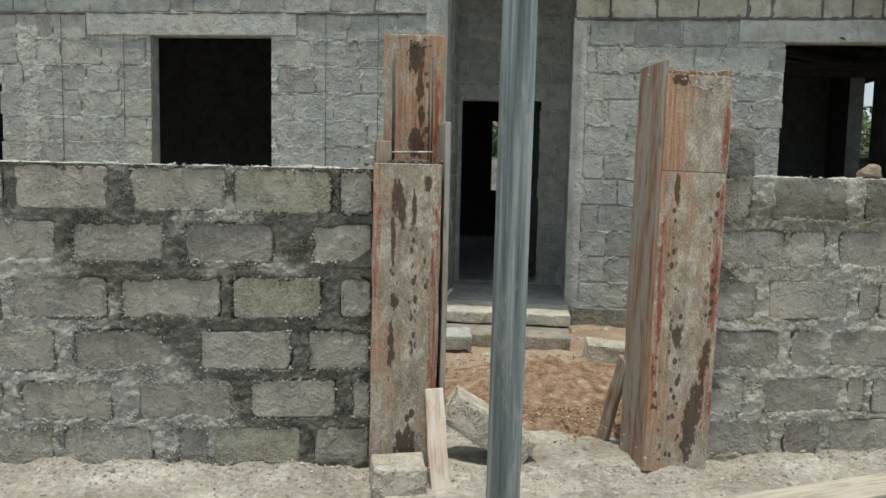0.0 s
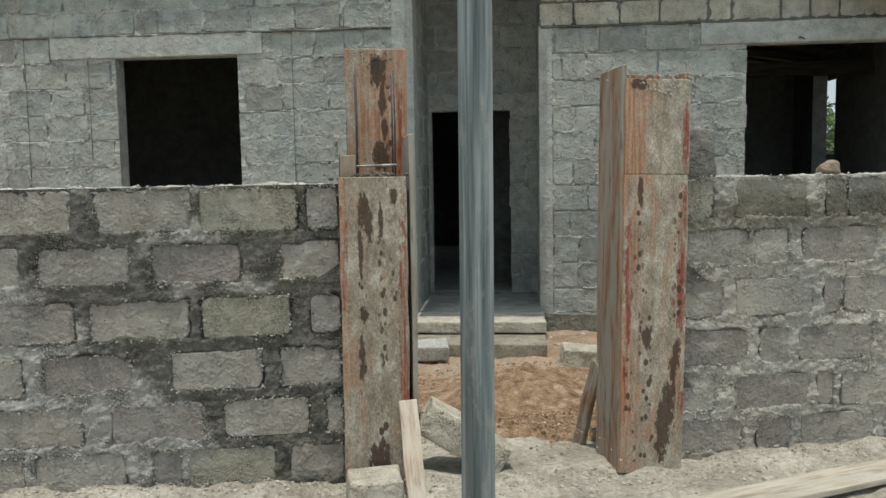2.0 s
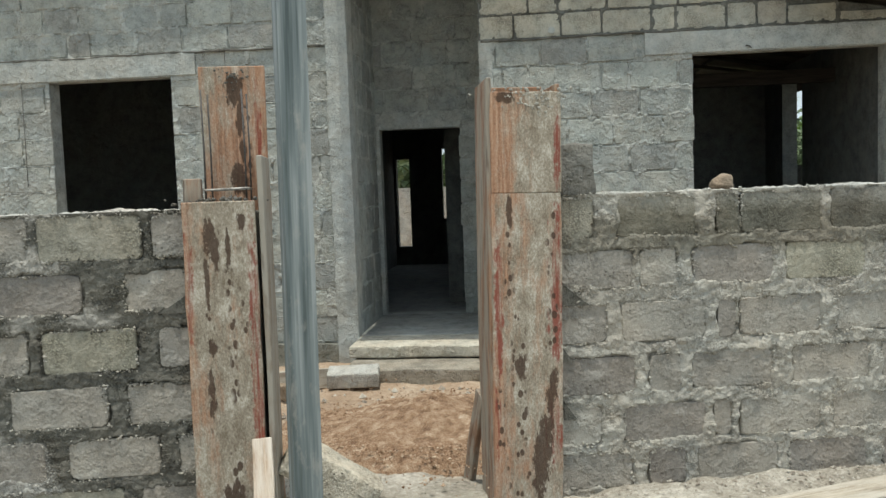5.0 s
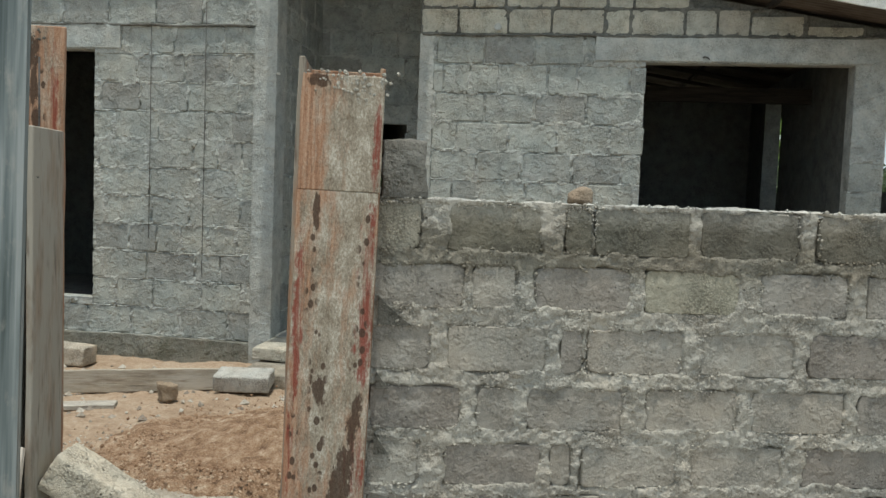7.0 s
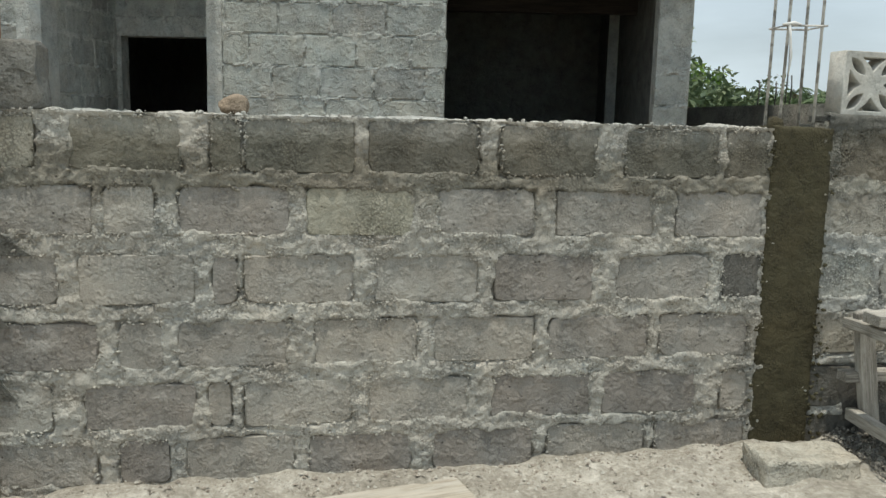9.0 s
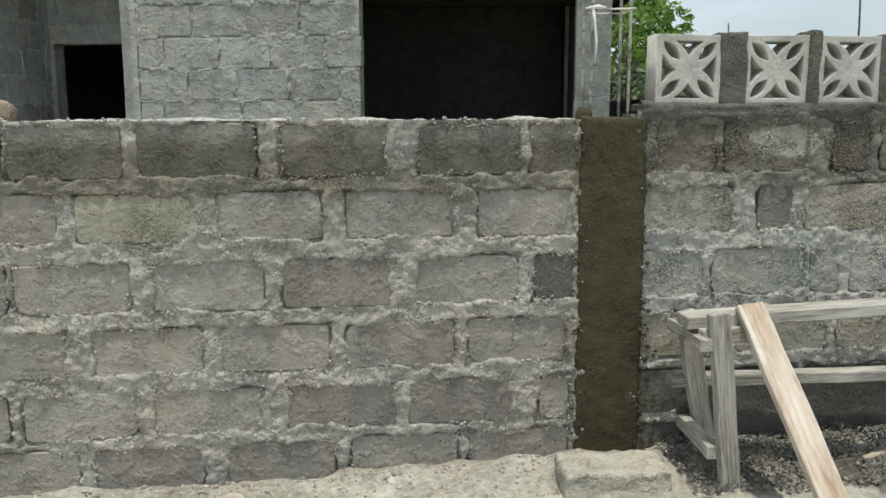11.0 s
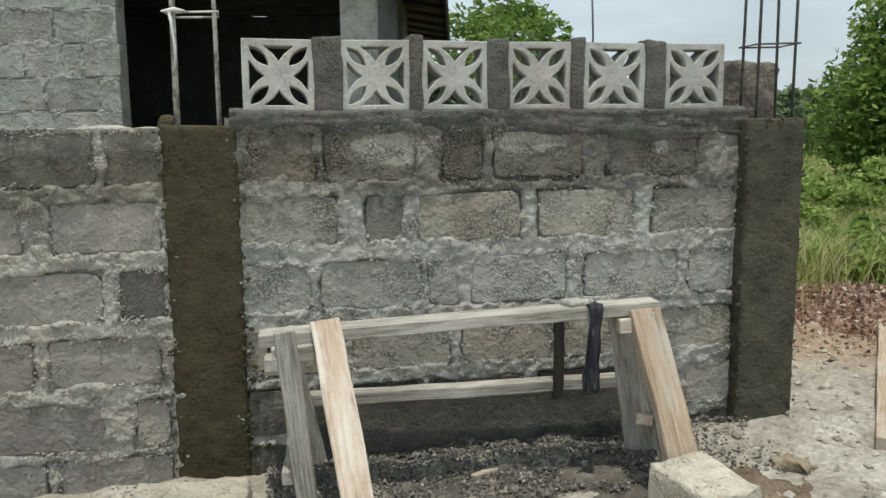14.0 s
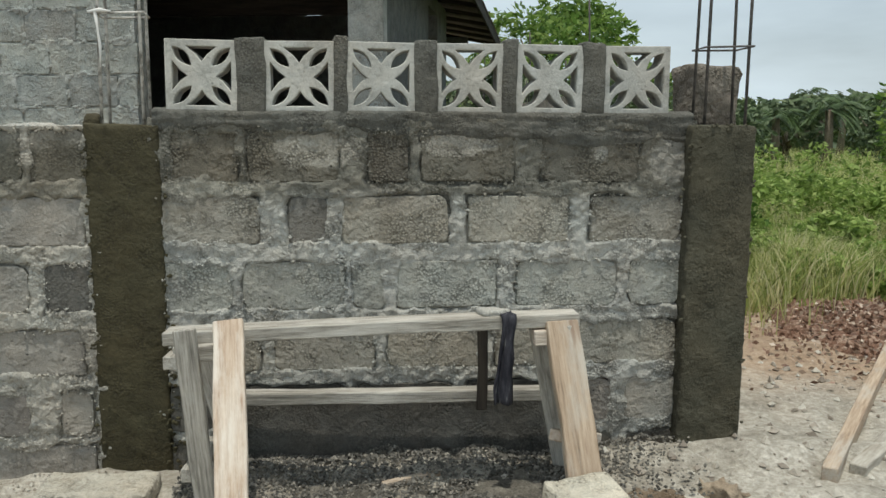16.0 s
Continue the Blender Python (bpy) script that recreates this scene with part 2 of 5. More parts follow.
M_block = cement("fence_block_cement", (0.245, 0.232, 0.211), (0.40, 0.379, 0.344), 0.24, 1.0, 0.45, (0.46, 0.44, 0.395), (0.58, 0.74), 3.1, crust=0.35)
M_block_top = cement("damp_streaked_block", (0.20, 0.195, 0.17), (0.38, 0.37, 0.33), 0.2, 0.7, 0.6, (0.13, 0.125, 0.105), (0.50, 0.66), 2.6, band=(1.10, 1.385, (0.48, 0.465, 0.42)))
# block colour with the shade under the bench rail put into it
M_block_shade = cement("shaded_low_block", (0.085, 0.082, 0.075), (0.16, 0.155, 0.14), 0.12, 0.5, 0.5)
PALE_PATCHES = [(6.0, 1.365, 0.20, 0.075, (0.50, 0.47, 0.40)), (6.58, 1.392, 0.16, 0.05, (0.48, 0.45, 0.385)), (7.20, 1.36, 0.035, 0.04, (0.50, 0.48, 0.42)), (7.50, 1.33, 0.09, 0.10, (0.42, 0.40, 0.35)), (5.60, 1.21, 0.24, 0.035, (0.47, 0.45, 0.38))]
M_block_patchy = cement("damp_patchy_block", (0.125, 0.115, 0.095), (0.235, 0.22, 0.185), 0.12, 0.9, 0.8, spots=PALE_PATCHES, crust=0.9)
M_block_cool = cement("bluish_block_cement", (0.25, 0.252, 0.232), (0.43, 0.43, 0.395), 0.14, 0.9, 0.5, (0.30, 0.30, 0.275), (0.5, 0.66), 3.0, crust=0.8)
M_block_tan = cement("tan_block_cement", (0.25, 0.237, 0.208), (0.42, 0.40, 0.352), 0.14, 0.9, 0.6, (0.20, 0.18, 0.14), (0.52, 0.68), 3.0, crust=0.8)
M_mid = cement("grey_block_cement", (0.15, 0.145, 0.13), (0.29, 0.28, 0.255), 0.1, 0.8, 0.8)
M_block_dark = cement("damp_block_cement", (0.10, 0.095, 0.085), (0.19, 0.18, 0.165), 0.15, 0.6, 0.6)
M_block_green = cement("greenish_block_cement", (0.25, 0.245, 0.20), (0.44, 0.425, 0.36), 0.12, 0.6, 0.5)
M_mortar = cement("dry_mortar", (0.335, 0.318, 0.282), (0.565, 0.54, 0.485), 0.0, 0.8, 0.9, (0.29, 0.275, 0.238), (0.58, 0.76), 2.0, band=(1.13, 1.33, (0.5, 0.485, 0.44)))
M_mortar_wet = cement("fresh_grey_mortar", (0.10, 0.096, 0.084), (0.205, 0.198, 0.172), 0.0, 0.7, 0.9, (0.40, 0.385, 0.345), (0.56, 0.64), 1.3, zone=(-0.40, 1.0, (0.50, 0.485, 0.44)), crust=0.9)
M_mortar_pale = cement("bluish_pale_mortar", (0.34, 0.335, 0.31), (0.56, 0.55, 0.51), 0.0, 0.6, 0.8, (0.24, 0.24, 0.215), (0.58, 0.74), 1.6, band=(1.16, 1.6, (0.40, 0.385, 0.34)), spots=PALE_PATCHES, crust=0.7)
M_plaster = cement("trowelled_dark_mortar", (0.095, 0.093, 0.082), (0.185, 0.18, 0.16), 0.0, 0.4, 0.8, (0.28, 0.27, 0.235), (0.64, 0.78), 2.6)
M_wetcol = cement("wet_render", (0.045, 0.040, 0.022), (0.083, 0.0735, 0.042), 0.1, 0.5, 0.5, (0.12, 0.105, 0.07), (0.66, 0.8), 3.0, 0.75)
M_drycol = cement("half_dry_render", (0.062, 0.058, 0.040), (0.118, 0.110, 0.080), 0.1, 0.6, 0.6, (0.21, 0.19, 0.15), (0.6, 0.75), 2.2, 0.85)
# whiter than the joints; the sunlit look of wall tops is partly in it
M_top = cement("whitish_mortar", (0.38, 0.37, 0.34), (0.62, 0.61, 0.57), 0.0, 0.4, 0.8)
M_deco = cement("pale_cast_cement", (0.39, 0.39, 0.37), (0.56, 0.557, 0.53), 0.05, 0.5, 0.3, (0.36, 0.34, 0.31), (0.60, 0.74), 5.0, crust=0.25)
M_loose = cement("loose_concrete", (0.44, 0.41, 0.345), (0.70, 0.665, 0.58), 0.12, 0.9, 1.0)
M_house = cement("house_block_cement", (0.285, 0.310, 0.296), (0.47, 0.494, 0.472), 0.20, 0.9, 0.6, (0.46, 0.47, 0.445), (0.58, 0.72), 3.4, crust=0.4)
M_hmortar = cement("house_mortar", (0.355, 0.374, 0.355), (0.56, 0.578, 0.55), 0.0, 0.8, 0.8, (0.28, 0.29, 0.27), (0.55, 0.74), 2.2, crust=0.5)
M_plinth = cement("dirty_footing_cement", (0.17, 0.17, 0.145), (0.35, 0.345, 0.30), 0.0, 0.8, 0.9, (0.12, 0.125, 0.095), (0.52, 0.68), 2.4)
M_hband = cement("gable_block_cement", (0.34, 0.33, 0.28), (0.55, 0.53, 0.46), 0.2, 0.6, 0.6)
M_hbandm = cement("gable_mortar", (0.10, 0.10, 0.09), (0.22, 0.22, 0.20), 0.0, 0.6, 0.8)
M_beam = cement("cast_lintel_cement", (0.35, 0.368, 0.35), (0.54, 0.555, 0.528), 0.0, 0.8, 0.5, (0.33, 0.34, 0.31), (0.54, 0.72), 1.9, crust=0.4)
# bare cement like outside, lowered so the rooms' shade is in the colour
M_inside = cement("shaded_inner_wall", (0.10, 0.11, 0.105), (0.19, 0.20, 0.19), 0.0, 0.4, 0.5)
M_step = cement("weathered_step", (0.24, 0.215, 0.175), (0.43, 0.395, 0.335), 0.0, 0.7, 0.7)
M_slab = cement("floor_screed", (0.26, 0.27, 0.26), (0.42, 0.42, 0.40), 0.0, 0.4, 0.4)


def wood(name, dark, light, grain=(3, 45, 45), grey=None, grey_at=(0.5, 0.65), stain=None, rough=0.8):
    n = Nodes(name)
    p = n.local(grain)
    g = n.noise(p, 1.0, 6, 0.65)
    ring = n.noise(n.local((3.0, 16, 16)), 1.0, 6, 0.7)
    c = n.ramp(n.math("ADD", n.math("MULTIPLY", g, 0.6), n.math("MULTIPLY", ring, 0.4)), [(0.35, tuple(k * 0.58 for k in dark)), (0.45, dark), (0.62, light)])
    r = n.random()
    c = n.mix(1.0, c, n.ramp(r, [(0, (0.82, 0.82, 0.82)), (1, (1.15, 1.13, 1.1))]), "MULTIPLY")
    if grey:
        c = n.mix(n.ramp(n.noise(n.local((2.2, 9, 9)), 1.0, 6, 0.7), [(grey_at[0], 0.0), (grey_at[1], 0.92)]), c, grey)
    if stain:
        c = n.mix(n.ramp(n.noise(n.local((3.2, 26, 26)), 1.0, 3, 0.5), [(0.62, 0.0), (0.72, 0.8)]), c, stain)
    h = n.math("ADD", g, n.math("MULTIPLY", n.noise(p, 2.5, 3), 0.5))
    return n.done(c, rough, n.bump(h, 0.8, 0.006))




def formwork(name, edge, bare=1.6, tilt=0.0, blots=(), runs=(), rust=()):
    """Shutter board: reddish wood showing through at places, cement paste dried over it, dark drips and blots run down it.
    Board coordinates: u up from its foot, v across. blots and rust: (u, v, half height, half width, slant); runs: (v, u from, u to, half width)."""
    n = Nodes(name)
    o = n.add("ShaderNodeTexCoord").outputs["Object"]
    s = n.add("ShaderNodeSeparateXYZ", {"Vector": o})
    u, v = s.outputs["X"], s.outputs["Y"]
    g = n.noise(n.local((2.5, 55, 55)), 1.0, 6, 0.65)
    warp = n.noise(n.local((16, 40, 40)), 1.0, 5, 0.7)
    gritty = n.noise(n.local((70, 110, 110)), 1.0, 3, 0.75)
    timber_c = n.ramp(n.math("ADD", n.math("MULTIPLY", g, 0.7), n.math("MULTIPLY", gritty, 0.3)), [(0.34, (0.20, 0.105, 0.065)), (0.5, (0.40, 0.225, 0.14)), (0.66, (0.54, 0.38, 0.27))])
    paste = n.ramp(n.math("ADD", n.math("MULTIPLY", n.noise(n.local((7, 12, 12)), 1.0, 8, 0.75), 0.62), n.math("MULTIPLY", gritty, 0.38)), [(0.38, (0.18, 0.15, 0.11)), (0.5, (0.34, 0.30, 0.235)), (0.61, (0.58, 0.54, 0.46))])
    cover = n.math("ADD", n.math("MULTIPLY", n.noise(n.local((2.2, 8, 8)), 1.0, 8, 0.75), 2.2), edge)
    cover = n.math("SUBTRACT", cover, n.math("MULTIPLY", n.math("ABSOLUTE", v), bare))
    cover = n.math("SUBTRACT", cover, n.math("MULTIPLY", v, tilt))
    c = n.mix(n.ramp(cover, [(0.34, 0.0), (0.70, 0.95)]), timber_c, paste)

    def ellipse(spots):
        out = None
        for cu, cv, ru, rv, slant in spots:
            du = n.math("SUBTRACT", u, cu)
            dv = n.math("SUBTRACT", n.math("SUBTRACT", v, cv), n.math("MULTIPLY", du, slant))
            q = n.math("ADD", n.math("POWER", n.math("ABSOLUTE", n.math("DIVIDE", du, ru)), 2.0), n.math("POWER", n.math("ABSOLUTE", n.math("DIVIDE", dv, rv)), 2.0))
            q = n.math("SUBTRACT", 1.0, n.math("ADD", q, n.math("MULTIPLY", n.math("SUBTRACT", warp, 0.5), 4.5)))
            out = q if out is None else n.math("MAXIMUM", out, q)
        return out

    vor = n.add("ShaderNodeTexVoronoi", {"Vector": n.local((19, 30, 30)), "Scale": 1.0, "Randomness": 1.0})
    size = n.noise(n.local((7, 12, 12)), 1.0, 2)
    dots = n.ramp(n.math("SUBTRACT", n.math("ADD", n.math("MULTIPLY", size, 0.75), n.math("MULTIPLY", warp, 0.25)), vor.outputs["Distance"]), [(0.12, 0.0), (0.20, 1.0)])
    mask = None
    for cv, u0, u1, hw in runs:
        k = n.math("SUBTRACT", hw, n.math("ABSOLUTE", n.math("SUBTRACT", n.math("ADD", v, n.math("MULTIPLY", n.math("SUBTRACT", size, 0.5), 0.05)), cv)))
        k = n.math("MINIMUM", k, n.math("MINIMUM", n.math("SUBTRACT", u, u0), n.math("SUBTRACT", u1, u)))
        mask = k if mask is None else n.math("MAXIMUM", mask, k)
    d = None
    if runs:
        d = n.math("MULTIPLY", dots, n.ramp(n.math("MULTIPLY", mask, 60.0), [(0.0, 0.0), (1.0, 1.0)]))
    if blots:
        e = n.ramp(ellipse(blots), [(0.0, 0.0), (0.35, 1.0)])
        d = e if d is None else n.math("MAXIMUM", d, e)
    if rust:
        c = n.mix(n.math("MULTIPLY", n.ramp(ellipse(rust), [(0.0, 0.0), (0.6, 0.85)]), n.ramp(n.noise(n.local((4, 60, 60)), 1.0, 4, 0.6), [(0.40, 0.1), (0.56, 1.0)])), c, (0.235, 0.045, 0.03))
    if d is not None:
        c = n.mix(n.math("MULTIPLY", d, 0.9), c, n.mix(gritty, (0.03, 0.019, 0.014), (0.115, 0.07, 0.047)))
    h = n.math("ADD", n.math("MULTIPLY", g, 0.5), n.math("MULTIPLY", cover, 0.5))
    return n.done(c, 0.85, n.bump(n.math("ADD", h, gritty), 0.75, 0.007))


M_form = formwork("cement_smeared_formwork", -0.30, 1.2, 0.5,
                  [(1.40, 0.04, 0.12, 0.038, 0.10), (1.20, 0.068, 0.13, 0.013, 0.0), (1.36, -0.035, 0.10, 0.014, 0.0), (1.49, -0.10, 0.04, 0.024, 0.0), (0.90, 0.06, 0.045, 0.026, 0.0), (0.66, 0.07, 0.12, 0.018, 0.0), (0.16, -0.01, 0.09, 0.06, 0.0)],
                  [(0.065, 0.48, 1.12, 0.030), (-0.035, 0.62, 1.28, 0.026), (-0.10, 0.95, 1.25, 0.022), (-0.03, 0.1, 0.42, 0.04)],
                  [(0.8, -0.145, 0.75, 0.03, 0.0), (1.2, 0.15, 0.3, 0.022, 0.0)])
M_form_right = formwork("stained_formwork", -0.36, 1.0, 0.9,
                        [(0.30, -0.075, 0.24, 0.05, -0.14), (0.60, -0.118, 0.13, 0.03, -0.12), (0.72, 0.035, 0.07, 0.03, 0.1), (1.48, 0.085, 0.08, 0.016, 0.0)],
                        [(0.09, 1.05, 1.46, 0.03), (0.045, 0.35, 1.0, 0.045), (0.13, 0.30, 0.62, 0.03), (-0.12, 0.8, 1.5, 0.035), (0.02, 0.05, 0.35, 0.09)],
                        [(1.10, -0.14, 0.42, 0.045, 0.0), (0.42, -0.13, 0.20, 0.05, 0.0), (1.0, 0.145, 0.4, 0.024, 0.0), (0.45, 0.155, 0.2, 0.02, 0.0)])
M_form_up = formwork("half_bare_formwork", -0.46, 0.2, 3.0, [(0.46, 0.10, 0.03, 0.05, 0.0)], (), [(0.20, -0.15, 0.25, 0.02, 0.0)])
M_form_back = formwork("orange_formwork", -0.66, 0.6, -0.4, [(2.16, -0.01, 0.09, 0.05, 0.0), (2.02, -0.03, 0.12, 0.02, 0.0), (1.88, -0.04, 0.10, 0.016, 0.0), (1.72, -0.02, 0.09, 0.05, 0.0)], [(-0.06, 1.7, 2.1, 0.03)], [(1.9, -0.12, 0.3, 0.02, 0.0)])
M_form_red = wood("reddish_formwork", (0.24, 0.12, 0.07), (0.46, 0.27, 0.165), (2.5, 40, 40), (0.40, 0.33, 0.25), (0.52, 0.68), (0.08, 0.05, 0.035))
M_form_side = wood("grey_brown_formwork", (0.17, 0.095, 0.06), (0.36, 0.22, 0.145), (2.5, 42, 42), (0.31, 0.28, 0.23), (0.40, 0.56), (0.09, 0.06, 0.045))
M_form_grey = wood("weathered_formwork", (0.20, 0.15, 0.11), (0.37, 0.30, 0.235), (2.5, 42, 42), (0.36, 0.335, 0.285), (0.34, 0.52), (0.12, 0.09, 0.07))
M_grey_wood = wood("weathered_timber", (0.25, 0.235, 0.205), (0.50, 0.475, 0.425), (5, 120, 120), (0.56, 0.54, 0.49), (0.46, 0.66), (0.16, 0.145, 0.12))
M_fresh_wood = wood("fresh_sawn_timber", (0.47, 0.355, 0.265), (0.64, 0.53, 0.42), (4, 90, 90), (0.66, 0.60, 0.52), (0.42, 0.60), (0.30, 0.18, 0.12))
M_tan_wood = wood("tan_timber", (0.33, 0.25, 0.18), (0.47, 0.38, 0.29), (4, 90, 90), (0.46, 0.42, 0.36), (0.44, 0.64), (0.25, 0.17, 0.12))
M_pale_plank = wood("dusty_timber", (0.33, 0.295, 0.24), (0.52, 0.475, 0.40), (4, 80, 80), (0.50, 0.47, 0.41), (0.42, 0.62), (0.24, 0.20, 0.15))
# near black: the dimness of rooms and eaves is put into this timber
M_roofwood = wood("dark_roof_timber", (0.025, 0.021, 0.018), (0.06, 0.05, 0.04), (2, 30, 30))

n = Nodes("galvanised_steel")
p = n.local((26, 26, 0.9))
q = n.local((9, 9, 3))
streak = n.noise(p, 1.0, 4, 0.6)
c = n.ramp(streak, [(0.34, (0.08, 0.10, 0.10)), (0.5, (0.18, 0.21, 0.21)), (0.64, (0.32, 0.345, 0.34))])
c = n.mix(n.ramp(n.noise(q, 1.6, 6, 0.7), [(0.55, 0.0), (0.72, 0.6)]), c, (0.40, 0.38, 0.34))
M_galv = n.done(c, n.ramp(streak, [(0.3, 0.45), (0.7, 0.65)]), n.bump(streak, 0.25, 0.003), 0.2)

n = Nodes("rusted_rebar")
c = n.ramp(n.noise(n.place(), 30.0, 4), [(0.35, (0.06, 0.058, 0.056)), (0.65, (0.14, 0.128, 0.118))])
M_rebar = n.done(c, 0.7, None, 0.4)
n = Nodes("cement_splashed_rebar")
c = n.ramp(n.noise(n.place(), 22.0, 4), [(0.40, (0.20, 0.19, 0.17)), (0.58, (0.55, 0.53, 0.49))])
M_rebar_pale = n.done(c, 0.85)
M_rag_white = Nodes("dusty_white_cloth")
M_rag_white = M_rag_white.done((0.7, 0.69, 0.66), 0.95)
n = Nodes("black_cloth")
c = n.ramp(n.noise(n.place((1, 1, 0.3)), 40.0, 4), [(0.4, (0.018, 0.018, 0.024)), (0.62, (0.05, 0.05, 0.06)), (0.72, (0.22, 0.22, 0.22))])
M_rag_black = n.done(c, 0.95)
# sheet colour lowered too, to hold the shade of its underside
n = Nodes("corrugated_zinc")
c = n.ramp(n.noise(n.place(), 3.0, 5), [(0.35, (0.08, 0.062, 0.05)), (0.65, (0.15, 0.125, 0.105))])
M_zinc = n.done(c, 0.6, None, 0.3)
M_fascia = cement("painted_fascia", (0.52, 0.52, 0.50), (0.66, 0.66, 0.63), 0.0, 0.2, 0.2)


def earth(name, stops, scale=5.0, bump=1.0, speck=None):
    n = Nodes(name)
    p = n.place()
    a, b = n.noise(p, scale, 8, 0.7), n.noise(p, scale * 14, 4, 0.7)
    c = n.ramp(n.math("ADD", n.math("MULTIPLY", a, 0.6), n.math("MULTIPLY", b, 0.4)), stops)
    if speck:
        v = n.add("ShaderNodeTexVoronoi", {"Vector": p, "Scale": 55.0, "Randomness": 1.0})
        c = n.mix(n.ramp(v.outputs["Distance"], [(0.18, 0.8), (0.3, 0.0)]), c, n.mix(n.noise(p, 60, 2), speck[0], speck[1]))
    return n.done(c, 0.95, n.bump(n.math("ADD", a, n.math("MULTIPLY", b, 0.7)), bump, 0.02))


M_sand = earth("laterite_sand", [(0.38, (0.10, 0.055, 0.033)), (0.46, (0.27, 0.165, 0.10)), (0.54, (0.42, 0.285, 0.185)), (0.61, (0.62, 0.51, 0.39))], 11.0, 1.0, ((0.30, 0.20, 0.13), (0.55, 0.44, 0.33)))
# dark stone bed; the shade beneath the bench is mixed into its colour
M_bed = earth("shaded_gravel_bed", [(0.36, (0.06, 0.057, 0.05)), (0.5, (0.15, 0.138, 0.115)), (0.64, (0.32, 0.295, 0.245))], 9.0, 1.0)
M_patch = earth("damp_brown_soil", [(0.36, (0.10, 0.07, 0.045)), (0.5, (0.22, 0.165, 0.115)), (0.64, (0.42, 0.35, 0.27))], 7.0, 1.0)
M_leaf_heap = earth("red_brown_spoil", [(0.36, (0.10, 0.05, 0.035)), (0.5, (0.25, 0.14, 0.095)), (0.64, (0.50, 0.40, 0.31))], 9.0, 1.0)

# yard soil: pale cement dust by the fence, red earth inside the plot, green growth further off
n = Nodes("yard_soil")
p = n.place()
a, b, g = n.noise(p, 2.2, 8, 0.7), n.noise(p, 30.0, 5, 0.75), n.noise(p, 0.5, 5, 0.6)
mixed = n.math("ADD", n.math("MULTIPLY", a, 0.55), n.math("MULTIPLY", b, 0.45))
pale = n.ramp(mixed, [(0.36, (0.195, 0.176, 0.140)), (0.5, (0.39, 0.36, 0.303)), (0.63, (0.65, 0.615, 0.54))])
red = n.ramp(mixed, [(0.32, (0.23, 0.14, 0.085)), (0.52, (0.40, 0.28, 0.185)), (0.7, (0.52, 0.42, 0.31))])
green = n.ramp(mixed, [(0.32, (0.09, 0.13, 0.03)), (0.5, (0.19, 0.25, 0.06)), (0.7, (0.34, 0.36, 0.13))])
sep = n.add("ShaderNodeSeparateXYZ", {"Vector": p})
wob = n.math("MULTIPLY", n.math("SUBTRACT", g, 0.5), 2.6)
inside = n.ramp(n.math("ADD", n.math("MULTIPLY", n.math("SUBTRACT", n.math("ADD", sep.outputs["Y"], wob), 4.35), 0.8), 0.0), [(0.0, 0.0), (0.9, 0.8)])
c = n.mix(inside, pale, red)
far = n.ramp(n.math("MULTIPLY", n.math("SUBTRACT", n.math("ADD", n.math("ADD", sep.outputs["Y"], n.math("MULTIPLY", sep.outputs["X"], 0.25)), wob), 9.0), 0.6), [(0.0, 0.0), (0.9, 1.0)])
gx = n.ramp(n.math("MULTIPLY", n.math("SUBTRACT", sep.outputs["X"], 7.9), 1.4), [(0.0, 0.0), (0.9, 1.0)])
c = n.mix(n.math("MULTIPLY", far, gx), c, green)
vor = n.add("ShaderNodeTexVoronoi", {"Vector": p, "Scale": 38.0, "Randomness": 1.0})
c = n.mix(n.math("MULTIPLY", n.ramp(vor.outputs["Distance"], [(0.12, 0.7), (0.25, 0.0)]), n.ramp(a, [(0.45, 0.0), (0.6, 1.0)])), c, n.mix(b, (0.16, 0.15, 0.14), (0.60, 0.58, 0.52)))
M_soil = n.done(c, 0.95, n.bump(n.math("ADD", a, b), 0.9, 0.025))

n = Nodes("crushed_stone")
r = n.add("ShaderNodeNewGeometry").outputs["Random Per Island"]
c = n.ramp(r, [(0.0, (0.06, 0.057, 0.05)), (0.5, (0.135, 0.128, 0.112)), (0.85, (0.22, 0.205, 0.175)), (1.0, (0.36, 0.33, 0.28))])
M_gravel = n.done(n.mix(0.4, c, n.ramp(n.noise(n.place(), 60.0, 3), [(0.3, 0.5), (0.7, 1.1)]), "MULTIPLY"), 0.9)
n = Nodes("rubble_stone")
r = n.add("ShaderNodeNewGeometry").outputs["Random Per Island"]
c = n.ramp(r, [(0.0, (0.26, 0.22, 0.18)), (0.5, (0.42, 0.38, 0.32)), (1.0, (0.60, 0.57, 0.50))])
M_rubble = n.done(n.mix(0.5, c, n.ramp(n.noise(n.place(), 45.0, 3), [(0.3, 0.5), (0.7, 1.1)]), "MULTIPLY"), 0.95)
n = Nodes("sand_clods")
r = n.add("ShaderNodeNewGeometry").outputs["Random Per Island"]
M_clod = n.done(n.ramp(r, [(0.0, (0.17, 0.095, 0.055)), (0.6, (0.36, 0.24, 0.155)), (1.0, (0.55, 0.45, 0.34))]), 0.95)
M_stub = cement("reddish_rough_cement", (0.13, 0.112, 0.092), (0.26, 0.228, 0.19), 0.0, 0.9, 1.0, (0.36, 0.31, 0.26), (0.56, 0.7), 6.0, crust=0.9)
M_fieldstone = cement("brown_stone", (0.22, 0.17, 0.125), (0.42, 0.35, 0.27), 0.1, 0.6, 0.6)


